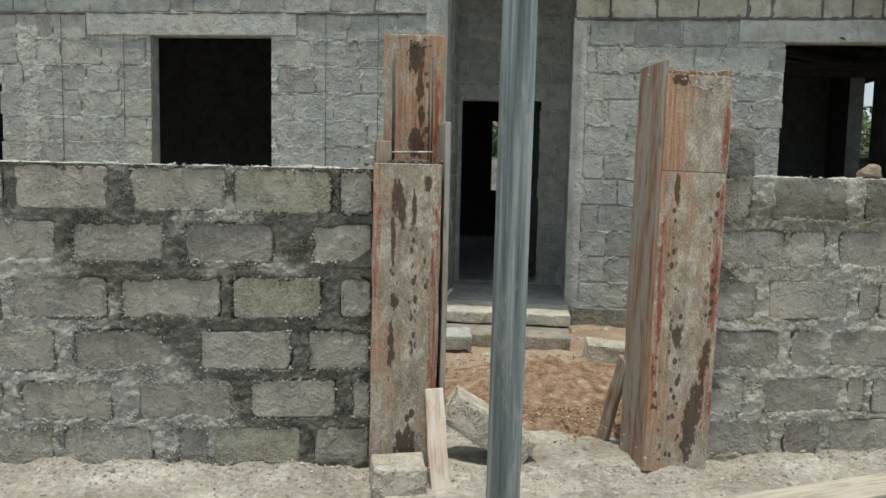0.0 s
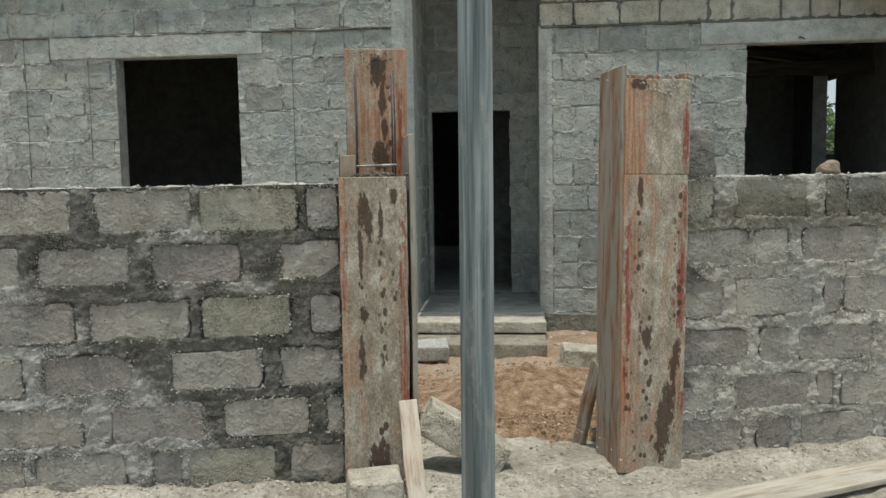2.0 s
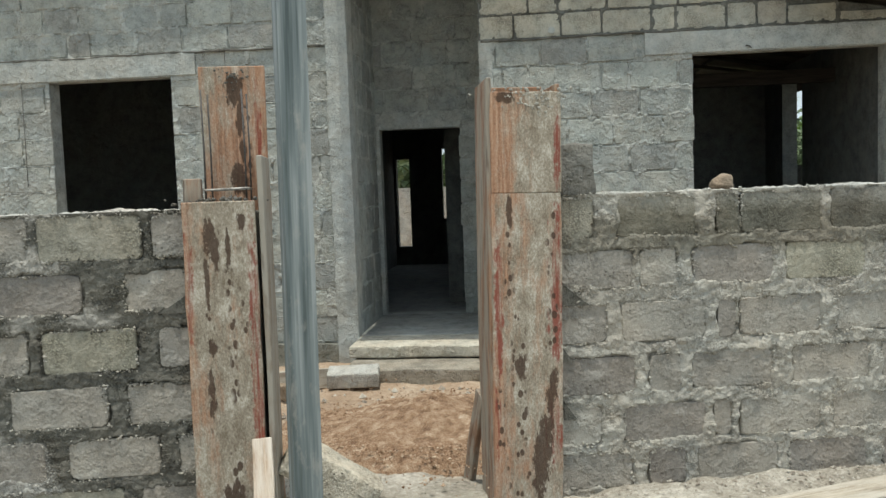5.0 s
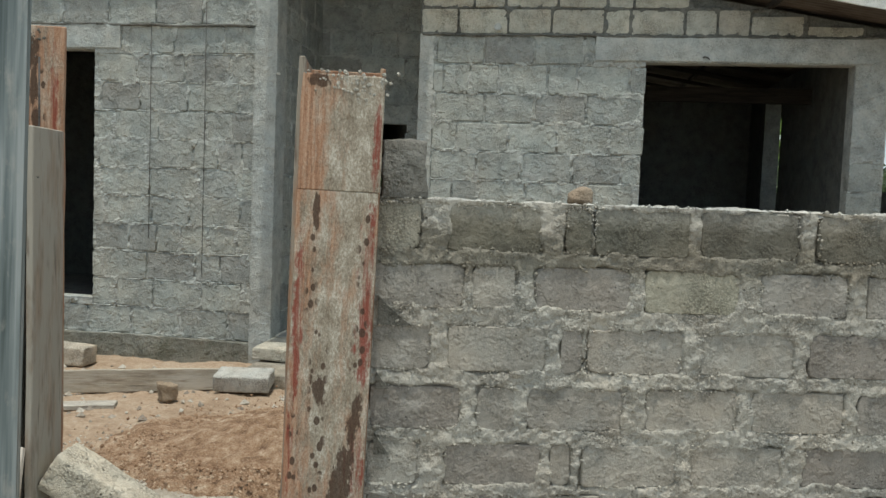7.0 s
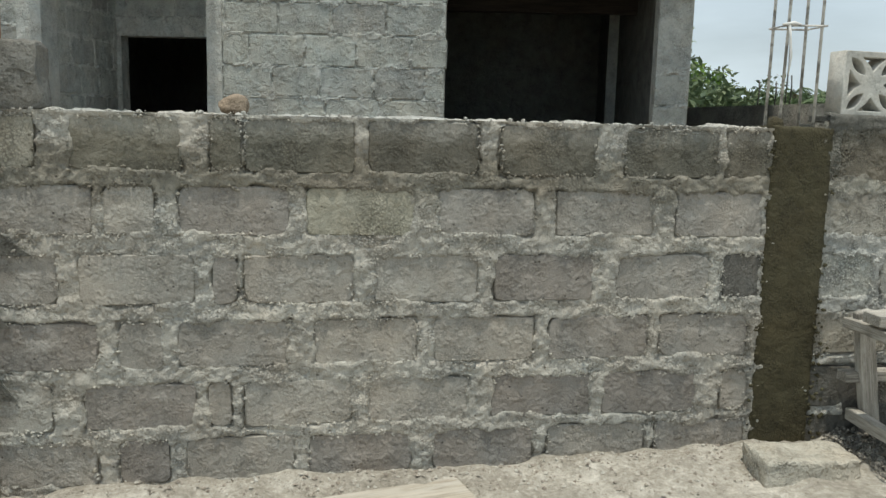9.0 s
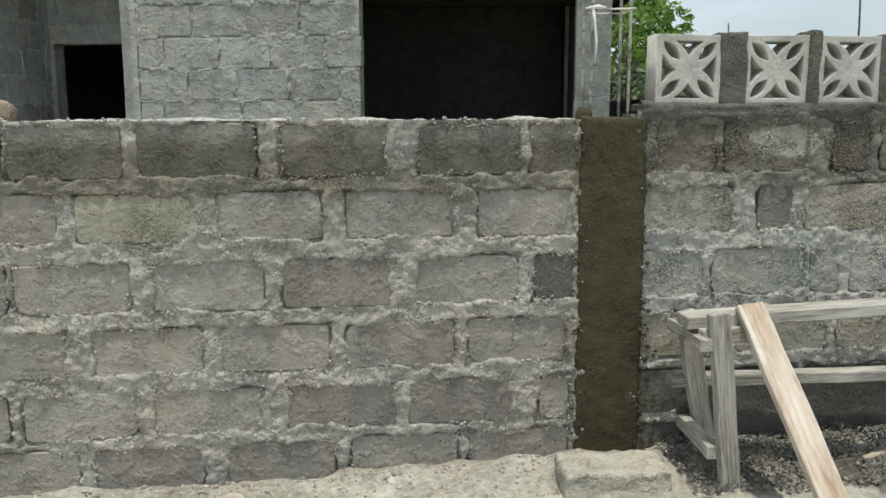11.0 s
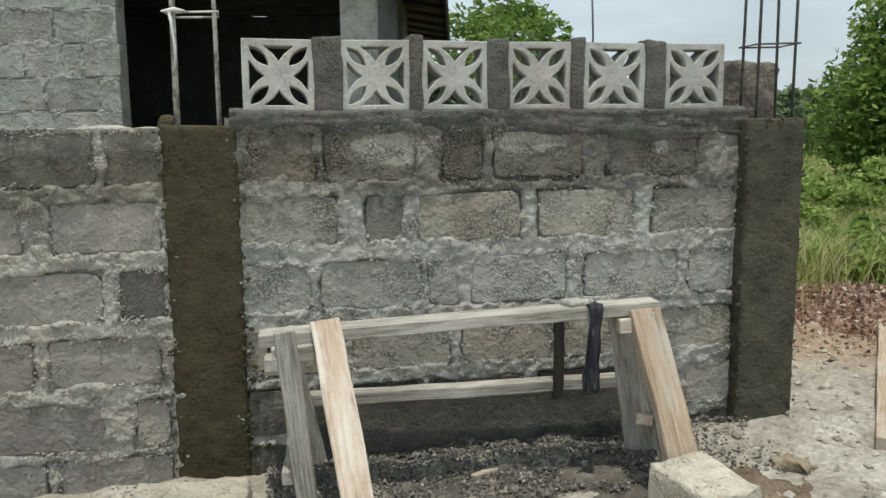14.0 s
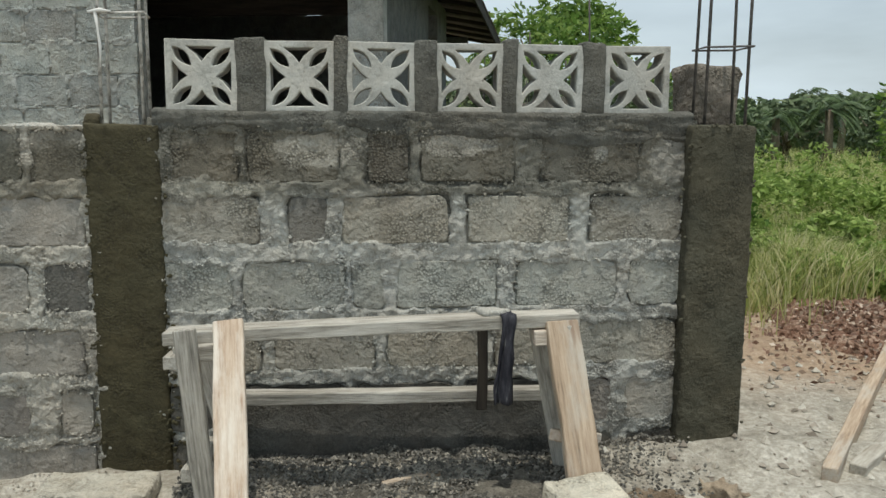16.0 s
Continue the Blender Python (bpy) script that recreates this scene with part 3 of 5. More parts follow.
def leafy(name, stops, thin=0.25):
    n = Nodes(name)
    r = n.add("ShaderNodeNewGeometry").outputs["Random Per Island"]
    c = n.ramp(r, stops)
    n.b.inputs["Subsurface Weight"].default_value = 0.0
    mat = n.done(c, 0.6)
    tr = n.add("ShaderNodeBsdfTranslucent", {"Color": c})
    mx = n.add("ShaderNodeMixShader", {0: thin, 1: n.b.outputs[0], 2: tr.outputs[0]})
    out = [k for k in n.t.nodes if k.type == "OUTPUT_MATERIAL"][0]
    n.t.links.new(mx.outputs[0], out.inputs["Surface"])
    return mat


M_leaf = leafy("mango_leaves", [(0.0, (0.06, 0.12, 0.026)), (0.5, (0.14, 0.25, 0.052)), (1.0, (0.30, 0.40, 0.11))], 0.45)
M_grass = leafy("tall_grass", [(0.0, (0.17, 0.22, 0.06)), (0.4, (0.40, 0.45, 0.15)), (0.65, (0.58, 0.56, 0.27)), (1.0, (0.72, 0.65, 0.43))], 0.5)
M_bush = leafy("shrub_leaves", [(0.0, (0.12, 0.19, 0.045)), (0.6, (0.30, 0.42, 0.11)), (1.0, (0.50, 0.58, 0.22))], 0.45)
M_dry = leafy("dry_leaves", [(0.0, (0.12, 0.065, 0.045)), (0.4, (0.25, 0.15, 0.105)), (0.75, (0.40, 0.29, 0.215)), (1.0, (0.58, 0.50, 0.41))], 0.1)
# greyed greens: the haze of distance is put into the leaf colour
M_farleaf = leafy("far_leaves", [(0.0, (0.06, 0.09, 0.05)), (0.6, (0.12, 0.165, 0.085)), (1.0, (0.21, 0.25, 0.14))], 0.15)
M_palm = leafy("palm_fronds", [(0.0, (0.04, 0.07, 0.03)), (1.0, (0.10, 0.15, 0.06))], 0.15)
n = Nodes("bark")
M_bark = n.done(n.ramp(n.noise(n.place((6, 6, 1.5)), 4.0, 6), [(0.35, (0.09, 0.07, 0.05)), (0.65, (0.22, 0.18, 0.14))]), 0.95)


# ---- ground ----
def ground_z(x, y):
    z = -0.075 + 0.085 * smooth(2.0, 6.0, x) + 0.02 * smooth(6.5, 8.5, x)
    z = z - 0.09 * smooth(4.4, 5.6, y) * smooth(8.2, 6.5, x)
    z = z - 0.05 * smooth(6.2, 7.3, y) * smooth(8.2, 6.5, x)
    # a low bank of droppings along the foot of the fence
    z = z + 0.055 * np.exp(-((y - 4.07) / 0.16) ** 2) * (0.3 + vnoise(x * 1.7, y, 5) + 0.5 * fbm(x * 7, y * 7, 6, 3)) * (1 - smooth(-0.15, 0.05, x) * smooth(2.1, 1.9, x))
    near = smooth(40, 15, np.hypot(x - 4, y - 4))
    return z + near * (0.018 * fbm(x * 1.3, y * 1.3, 3) + 0.024 * fbm(x * 6, y * 6, 9, 4)) + (1 - near) * 0.3 * fbm(x / 25, y / 25, 4)


def axis(lo, hi, step, far):
    mid = np.arange(lo, hi + step / 2, step)
    out = step * np.cumsum(1.35 ** np.arange(1, 26))
    out = out[out < far]
    return np.concatenate([lo - out[::-1], mid, hi + out])


gx_, gy_ = axis(-3.2, 11.0, 0.04, 900), axis(2.6, 9.2, 0.04, 900)
GX, GY = np.meshgrid(gx_, gy_, indexing="ij")
gv = np.stack([GX.ravel(), GY.ravel(), ground_z(GX, GY).ravel()], 1)
ground = new("ground", mesh_of("ground", gv, grid_faces(len(gx_), len(gy_)), M_soil))
tagged(ground, "pale dusty building-site soil turning to grass", "ground", kind="structure")

# ---- fence walls ----
FRONT, TOP = 4.165, 1.462
ROWS_Z = [(1.235, 1.445), (0.98, 1.175), (0.70, 0.90), (0.437, 0.63), (0.18, 0.372), (-0.05, 0.132)]


def block_mesh(w, h, seed, corner=0.035, depth=0.05):
    """The showing end of a laid block: a face with worn corners, rolled edges, and sides that go back into the mortar."""
    rnd = random.Random(seed)
    ring = []
    for cx, cz, a0 in ((w / 2, h / 2, 0), (-w / 2, h / 2, 90), (-w / 2, -h / 2, 180), (w / 2, -h / 2, 270)):
        r = corner * rnd.uniform(0.4, 1.3)
        for a in (0, 45, 90):
            an = radians(a0 + a)
            sx, sz = (1 if cx > 0 else -1), (1 if cz > 0 else -1)
            ring.append((cx - sx * r + math.cos(an) * r + rnd.uniform(-1, 1) * 0.004, cz - sz * r + math.sin(an) * r + rnd.uniform(-1, 1) * 0.004))
    k = len(ring)
    verts = [(x, depth, z) for x, z in ring] + [(x, 0.006, z) for x, z in ring] + [(x * 0.975, 0.0, z * 0.95) for x, z in ring] + [(0, -0.001, 0)]
    faces = []
    for i in range(k):
        j = (i + 1) % k
        faces += [(i, j, k + j, k + i), (k + i, k + j, 2 * k + j, 2 * k + i), (2 * k + i, 2 * k + j, 3 * k)]
    return verts, [f[::-1] for f in faces]


def skin(x0, x1, z0, z1, rects, step, amp, seed, recess=0.022, hole=None, ragged=0.012, lip=0.0):
    """A mortar face in the x, z plane (y forward negative): proud and lumpy in the joints, sunk where the blocks sit."""
    xs, zs = np.linspace(x0, x1, max(2, int((x1 - x0) / step))), np.linspace(z0, z1, max(2, int((z1 - z0) / step)))
    X, Z = np.meshgrid(xs, zs, indexing="ij")
    wob = ragged * (fbm(X * 16, Z * 16, seed, 3) + 0.8 * fbm(X * 5, Z * 5, seed + 31, 2))
    d = np.full(X.shape, 9.0)
    for a, b, c, e in rects:
        q = np.maximum(np.maximum(a - X, X - b), np.maximum(c - Z, Z - e))
        d = np.minimum(d, q)
    t = smooth(-0.004, 0.006, d + wob + 0.009 * fbm(X * 3.1, Z * 3.1, seed + 21, 2) + 0.004)
    y = -(amp * (0.45 + 0.85 * fbm(X * 9, Z * 13, seed + 5, 4) + 0.75 * fbm(X * 38, Z * 42, seed + 9, 3)) + lip * np.exp(-((d - 0.012) / 0.012) ** 2)) * t + recess * (1 - t)
    keep = None
    if hole:
        cx, cz = (xs[:-1] + xs[1:]) / 2, (zs[:-1] + zs[1:]) / 2
        CX, CZ = np.meshgrid(cx, cz, indexing="ij")
        keep = np.ones(CX.shape, bool)
        for a, b, c, e in hole:
            keep &= ~((CX > a) & (CX < b) & (CZ > c) & (CZ < e))
    return np.stack([X.ravel(), y.ravel(), Z.ravel()], 1), grid_faces(len(xs), len(zs), keep)


def add_boxes(verts, faces, boxes):
    verts, faces = [tuple(v) for v in verts], list(faces)
    for x0, x1, y0, y1, z0, z1 in boxes:
        k = len(verts)
        verts += [(x, y, z) for x in (x0, x1) for y in (y0, y1) for z in (z0, z1)]
        faces += [tuple(k + i for i in f) for f in ((0, 1, 3, 2), (4, 6, 7, 5), (0, 4, 5, 1), (2, 3, 7, 6), (0, 2, 6, 4), (1, 5, 7, 3))]
    return verts, faces


def top_cap(x0, x1, z, seed, y0=0.002, y1=0.19, step=0.012):
    """The crumbly bed of mortar along the top of a wall."""
    xs, ys = np.arange(x0, x1, step), np.linspace(y0, y1, 12)
    X, Y = np.meshgrid(xs, ys, indexing="ij")
    edge = smooth(0, 0.03, Y - y0)
    Z = z - 0.006 + 0.010 * fbm(X * 8, Y * 8, seed, 4) + 0.008 * fbm(X * 27, Y * 27, seed + 6, 3) + 0.008 * np.maximum(0, fbm(X * 3.1, Y * 2, seed + 3, 2)) - 0.024 * (1 - edge)
    return np.stack([X.ravel(), (Y + 0.004 * fbm(X * 20, Y * 3, seed + 8, 2)).ravel(), Z.ravel()], 1), grid_faces(len(xs), len(ys))


def fence(name, x0, x1, rows, mortar, seed, label, top=TOP, cap=True, lip=0.001, special=None, row_kind=None):
    """One bay of the fence: mortar face and core in one mesh, each block a part set into it."""
    rects = [(a, b, c + 0.004, e - 0.004) for (c, e), row in zip(ROWS_Z, rows) for a, b in row]
    v, f = skin(x0, x1, -0.25, top - 0.004, rects, 0.0085, 0.009, seed, recess=0.022, lip=lip, ragged=0.015)
    v, f = add_boxes(v, f, [(x0, x1, 0.03, 0.185, -0.3, top - 0.02)])
    wall = new(name, mesh_of(name, v, f, mortar))
    wall.location = (0, FRONT, 0)
    tagged(wall, label, "wall", kind="structure")
    if cap:
        cv, cf = top_cap(x0, x1, top, seed)
        part("mortar_bed", mesh_of("mortar_bed", cv, cf, M_top), None, wall, "pale crumbly mortar bed along the top")
    rnd = random.Random(seed)
    for ri, ((c, e), row) in enumerate(zip(ROWS_Z, rows)):
        for bi, (a, b) in enumerate(row):
            w, h = b - a + 0.004, e - c + 0.002
            bv, bf = block_mesh(w, h, seed * 100 + ri * 20 + bi)
            m = (special or {}).get((ri, bi), (row_kind or {}).get(ri, M_block))
            ob = part("block", mesh_of("block", bv, bf, m, False), None, wall)
            ob.matrix_basis = pose((a + b) / 2, -0.001 + rnd.uniform(-0.003, 0.003), (c + e) / 2, rnd.uniform(-0.8, 0.8), rnd.uniform(-0.7, 0.7), rnd.uniform(-0.5, 0.5))
    return wall


LEFT = [
    [(-3.22, -2.77), (-2.70, -2.23), (-2.16, -1.71), (-1.65, -1.22), (-1.11, -0.66), (-0.61, -0.14), (-0.09, 0.06)],
    [(-2.98, -2.53), (-2.45, -2.0), (-1.92, -1.47), (-1.39, -0.96), (-0.85, -0.43), (-0.23, 0.06)],
    [(-3.2, -2.78), (-2.70, -2.27), (-2.2, -1.74), (-1.68, -1.24), (-1.16, -0.69), (-0.62, -0.19), (-0.08, 0.06)],
    [(-2.96, -2.52), (-2.43, -1.98), (-1.9, -1.49), (-1.39, -0.97), (-0.78, -0.34), (-0.24, 0.06)],
    [(-3.2, -2.75), (-2.68, -2.24), (-2.18, -1.74), (-1.65, -1.22), (-1.08, -0.63), (-0.53, -0.11), (-0.02, 0.06)],
    [(-3.0, -2.55), (-2.47, -2.03), (-1.95, -1.51), (-1.45, -1.03), (-0.89, -0.75), (-0.72, -0.29), (-0.21, 0.06)],
]
MIDDLE = [
    [(1.86, 2.06), (2.18, 2.6), (2.71, 2.82), (2.84, 3.27), (3.33, 3.78), (3.88, 4.3), (4.42, 4.85), (4.88, 5.09)],
    [(1.86, 2.26), (2.3, 2.49), (2.58, 3.01), (3.08, 3.52), (3.62, 4.03), (4.13, 4.56), (4.67, 5.07)],
    [(1.86, 2.12), (2.2, 2.64), (2.71, 2.80), (2.83, 3.27), (3.36, 3.79), (3.87, 4.3), (4.41, 4.84), (4.91, 5.09)],
    [(1.86, 2.26), (2.34, 2.51), (2.57, 3.01), (3.11, 3.54), (3.61, 4.05), (4.12, 4.57), (4.63, 5.05)],
    [(1.86, 2.08), (2.2, 2.63), (2.69, 2.77), (2.83, 3.27), (3.34, 3.77), (3.87, 4.32), (4.38, 4.82), (4.94, 5.07)],
    [(1.86, 2.24), (2.33, 2.52), (2.59, 3.03), (3.09, 3.52), (3.62, 4.06), (4.13, 4.58), (4.64, 5.07)],
]
RIGHT = [
    [(5.42, 5.69), (5.73, 6.10), (6.22, 6.38), (6.44, 6.83), (6.95, 7.37)],
    [(5.38, 5.77), (5.89, 6.05), (6.11, 6.55), (6.64, 7.07), (7.17, 7.57)],
    [(5.38, 5.65), (5.70, 6.12), (6.15, 6.28), (6.34, 6.76), (6.85, 7.29), (7.35, 7.57)],
    [(5.38, 5.76), (5.82, 6.24), (6.30, 6.70), (6.76, 7.06), (7.13, 7.57)],
    [(5.38, 5.62), (5.68, 6.10), (6.16, 6.58), (6.64, 7.06), (7.13, 7.28), (7.35, 7.57)],
    [(5.38, 5.8), (5.86, 6.3), (6.36, 6.8), (6.86, 7.3), (7.35, 7.57)],
]
wall_1 = fence("wall_1", -3.3, 0.12, LEFT, M_mortar_wet, 11, "rough grey block fence wall with dark fresh mortar joints",
               special={(0, 5): M_block_green, (2, 5): M_block_green, (5, 5): M_block_green})
wall_2 = fence("wall_2", 1.84, 5.14, MIDDLE, M_mortar, 23, "rough grey block fence wall with thick dry mortar joints",
               special={(2, 7): M_block_dark, (1, 3): M_block_green, (0, 0): M_block_green }, row_kind={0: M_block_top})
# the two lowest courses take the shade-coloured block, except at their right end
wall_3 = fence("wall_3", 5.34, 7.62, RIGHT, M_mortar_pale, 37, "block fence bay with a dark trowelled band under its pattern blocks", top=1.50, cap=False,
               special={(1, 1): M_mid, (4, 5): M_block, (4, 4): M_block}, row_kind={0: M_block_patchy, 1: M_block_tan, 2: M_block_cool, 3: M_block_tan, 4: M_block_shade, 5: M_block_shade})

# dark mortar trowelled along the top of the third bay, with a torn lower edge
xs, zs = np.linspace(5.36, 7.60, 260), np.linspace(1.10, 1.535, 52)
X, Z = np.meshgrid(xs, zs, indexing="ij")
edge = 1.425 + 0.020 * fbm(X * 2.1, Z * 0 + 3, 7, 3) + 0.028 * fbm(X * 7, Z * 7, 8, 5) - 0.035 * smooth(6.75, 6.95, X) * smooth(7.45, 7.3, X)
on = smooth(-0.012, 0.02, Z - edge)
Y = -(-0.014 + 0.022 * on + 0.006 * fbm(X * 3, Z * 55, 9, 3) + 0.004 * fbm(X * 24, Z * 24, 12, 3)) + 0.05 * smooth(1.522, 1.535, Z)
band = part("trowelled_band", mesh_of("trowelled_band", np.stack([X.ravel(), Y.ravel(), Z.ravel()], 1), grid_faces(len(xs), len(zs)), M_plaster), None, wall_3, "dark grey trowelled mortar band")
part("band_top", box(5.37, 7.60, 0.02, 0.17, 1.49, 1.522, 0.006), M_plaster, wall_3)


# dark sheet over the low courses: the rail's shade painted as colour
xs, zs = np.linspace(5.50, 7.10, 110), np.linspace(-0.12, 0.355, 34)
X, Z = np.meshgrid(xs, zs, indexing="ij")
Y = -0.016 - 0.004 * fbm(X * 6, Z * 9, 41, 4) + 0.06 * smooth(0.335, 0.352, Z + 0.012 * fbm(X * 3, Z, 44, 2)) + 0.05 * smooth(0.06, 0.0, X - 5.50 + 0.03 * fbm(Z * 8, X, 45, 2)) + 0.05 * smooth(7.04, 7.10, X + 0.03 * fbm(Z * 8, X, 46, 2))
part("footing_render", mesh_of("footing_render", np.stack([X.ravel(), Y.ravel(), Z.ravel()], 1), grid_faces(len(xs), len(zs)), M_block_shade), None, wall_3, "dark low strip with the bench rail's shade put into its colour")


def crumbs(name, n, edges, y, size, material, host, seed, label):
    """Blobs of mortar stuck along upright edges of a column."""
    rnd = random.Random(seed)
    bm = bmesh.new()
    for k in range(n):
        x, z0, z1, spread = rnd.choice(edges)
        s = rnd.uniform(*size)
        r = bmesh.ops.create_icosphere(bm, subdivisions=1, radius=s)
        at = Vector((x + rnd.gauss(0, spread), y + rnd.uniform(-0.006, 0.01), rnd.uniform(z0, z1)))
        for v in r["verts"]:
            v.co = Vector((v.co.x * rnd.uniform(0.7, 1.4), v.co.y * 0.8, v.co.z * rnd.uniform(0.6, 1.2))) + at
    ob = part(name, bm, material, host, label)
    ob["kind"] = "stuff"
    return ob


for host, x0, x1, sd_ in ((wall_1, -3.2, 0.05, 1), (wall_2, 1.9, 5.1, 2)):
    crumbs("mortar_dabs", 150, [(x0 + (x1 - x0) * k / 40, TOP - 0.024, TOP + 0.004, 0.06) for k in range(41)], 0.008, (0.003, 0.011), M_top, host, sd_, "pale dabs of mortar along its top edge")


def joint_crumbs(host, rows, n, material, seed, lo=-0.05):
    """Small grains of mortar left along the edges of the blocks."""
    rng = np.random.RandomState(seed)
    rects = [(a, b, c, e) for (c, e), row in zip(ROWS_Z, rows) for a, b in row if e > lo]
    pick = rng.randint(0, len(rects), n)
    R = np.array(rects)[pick]
    along, which = rng.rand(n), rng.rand(n)
    w, h = R[:, 1] - R[:, 0], R[:, 3] - R[:, 2]
    level = which < 0.72
    x = np.where(level, R[:, 0] + along * w, np.where(which < 0.86, R[:, 0], R[:, 1])) + rng.normal(0, 0.008, n)
    z = np.where(level, np.where(which < 0.36, R[:, 2], R[:, 3]), R[:, 2] + along * h) + rng.normal(0, 0.008, n)
    # they gather in stretches, and leave others clean
    on = vnoise(x * 4.5, z * 4.5, seed) > 0.42
    x, z = x[on], z[on]
    k = len(x)
    s = 0.0028 + 0.0065 * rng.rand(k) ** 2.2
    base = np.array([(1, 0, 0), (-1, 0, 0), (0, 1, 0), (0, -1, 0), (0, 0, 1), (0, 0, -1)], float)
    tri = np.array([(0, 2, 4), (2, 1, 4), (1, 3, 4), (3, 0, 4), (2, 0, 5), (1, 2, 5), (3, 1, 5), (0, 3, 5)])
    v = base[None] * s[:, None, None] * rng.uniform(0.6, 1.3, (k, 1, 3)) + rng.uniform(-0.35, 0.35, (k, 6, 3)) * s[:, None, None]
    v += np.stack([x, rng.uniform(-0.008, 0.0, k), z], 1)[:, None, :]
    f = (tri[None] + 6 * np.arange(k)[:, None, None]).reshape(-1, 3).tolist()
    ob = part("mortar_grains", mesh_of("mortar_grains", v.reshape(-1, 3), f, material, False), None, host, "loose grains of mortar along the block edges")
    ob["kind"] = "stuff"
    return ob


joint_crumbs(wall_1, LEFT, 5200, M_mortar, 51)
joint_crumbs(wall_1, LEFT, 2600, M_mortar_wet, 52)
joint_crumbs(wall_2, MIDDLE, 6500, M_mortar, 53)
joint_crumbs(wall_3, RIGHT, 2600, M_mortar_pale, 54, 0.5)


def column(name, x0, x1, y0, y1, z0, z1, material, seed, label, lean=0.0):
    """A cast corner column with a lumpy render face and broken arrises."""
    bm = box(x0, x1, y0, y1, z0, z1, 0.008, segments=1)
    bmesh.ops.subdivide_edges(bm, edges=[e for e in bm.edges if abs(e.verts[0].co.z - e.verts[1].co.z) > 0.5], cuts=60)
    bmesh.ops.subdivide_edges(bm, edges=[e for e in bm.edges if e.calc_length() > 0.12], cuts=10)
    for v in bm.verts:
        q = v.co * 8 + Vector((seed, seed * 2, 0))
        v.co += noise.noise_vector(q) * 0.005 + noise.noise_vector(q * 4.5) * 0.007
        v.co.x += lean * (v.co.z - z0)
    for f in bm.faces:
        f.smooth = True
    return tagged(part(name, bm, material), label, "column")


column("concrete_column", 5.095, 5.385, FRONT - 0.012, FRONT + 0.2, -0.2, 1.468, M_wetcol, 3, "wet dark freshly rendered concrete column in the fence")
column("concrete_column", 7.565, 7.845, FRONT - 0.08, FRONT + 0.2, -0.2, 1.475, M_drycol, 8, "half-dry rendered concrete corner column of the fence", 0.004)

col_wet = bpy.data.objects["concrete_column"]
col_dry = bpy.data.objects["concrete_column.001"]
crumbs("mortar_splash", 170, [(5.10, 0.0, 1.45, 0.012), (5.385, 0.0, 1.4, 0.016), (5.40, -0.05, 0.5, 0.03)], FRONT - 0.010, (0.004, 0.012), M_wetcol, col_wet, 4, "wet crumbs of mortar along its edges")
crumbs("pale_crumbs", 40, [(5.10, 0.0, 1.45, 0.012), (5.385, 0.0, 1.4, 0.016)], FRONT - 0.012, (0.002, 0.006), M_mortar, col_wet, 5, "pale crumbs of mortar along its edges")
part("mortar_lump", rough_box(0.05, 0.07, 0.075, 17, 0.014, 3, 0.02), M_wetcol, col_wet, "wet lump of mortar on its corner").matrix_basis = pose(5.112, FRONT + 0.03, 1.435, 0, 12, 10)
crumbs("mortar_splash", 70, [(7.57, 0.05, 1.45, 0.014), (7.845, 0.05, 1.4, 0.008), (7.72, 1.455, 1.48, 0.08)], FRONT - 0.075, (0.004, 0.011), M_drycol, col_dry, 6, "crumbs of mortar along its edges")

# ---- the house ----
# house frame: x along the front towards the right wing, y into the house, origin at the right wing's inner corner
HOUSE = pose(2.217, 8.583, 0, 0, 0, -12.3)
house = tagged(empty("house", HOUSE), "unfinished grey block bungalow with empty door and window openings", "house")
LB, HTOP = -0.38, 3.78          # plane of the left wing's front, top of the walls


def roof_z(x):
    return 4.11 - (0.175 if x > -1.3 else 0.08) * abs(x + 1.3)


def roof_z_np(x):
    return 4.11 - np.where(x > -1.3, 0.175, 0.08) * np.abs(x + 1.3)


def house_rows(x0, x1, z0, z1, holes, seed, pitch=0.268, length=0.485, joint=0.022):
    """Block rectangles in running bond, cut at the openings."""
    rnd = random.Random(seed)
    out = []
    pitch = (z1 - z0) / max(1, round((z1 - z0) / pitch))
    r, z = 0, z0
    while z + 0.12 < z1:
        e = min(z + pitch, z1)
        x = x0 - (0.24 if r % 2 else 0.0) + rnd.uniform(-0.05, 0.05)
        while x < x1:
            w = length * rnd.choice((1, 1, 1, 1, 0.55, 0.8)) + rnd.uniform(-0.03, 0.03)
            a, b = max(x, x0), min(x + w, x1)
            spans = [(a, b)]
            for h0, h1, g0, g1 in holes:
                if g0 < e - 0.04 and g1 > z + 0.04:
                    cut = []
                    for s, t in spans:
                        if t <= h0 or s >= h1:
                            cut.append((s, t))
                        else:
                            cut += [(s, h0 + rnd.uniform(0.0, 0.03))] if s < h0 else []
                            cut += [(h1 - rnd.uniform(0.0, 0.03), t)] if t > h1 else []
                    spans = cut
            out += [(s + joint / 2, t - joint / 2, z + joint / 2, e - joint / 2) for s, t in spans if t - s > 0.1]
            x += w
        z += pitch
        r += 1
    return out


def solid_around(x0, x1, y0, y1, z0, z1, holes):
    """Boxes that fill a wall but for its openings."""
    boxes, x = [], x0
    for h0, h1, g0, g1 in sorted(holes):
        if h0 > x:
            boxes.append((x, h0, y0, y1, z0, z1))
        if g0 > z0:
            boxes.append((h0, h1, y0, y1, z0, g0))
        if g1 < z1:
            boxes.append((h0, h1, y0, y1, g1, z1))
        x = h1
    if x < x1:
        boxes.append((x, x1, y0, y1, z0, z1))
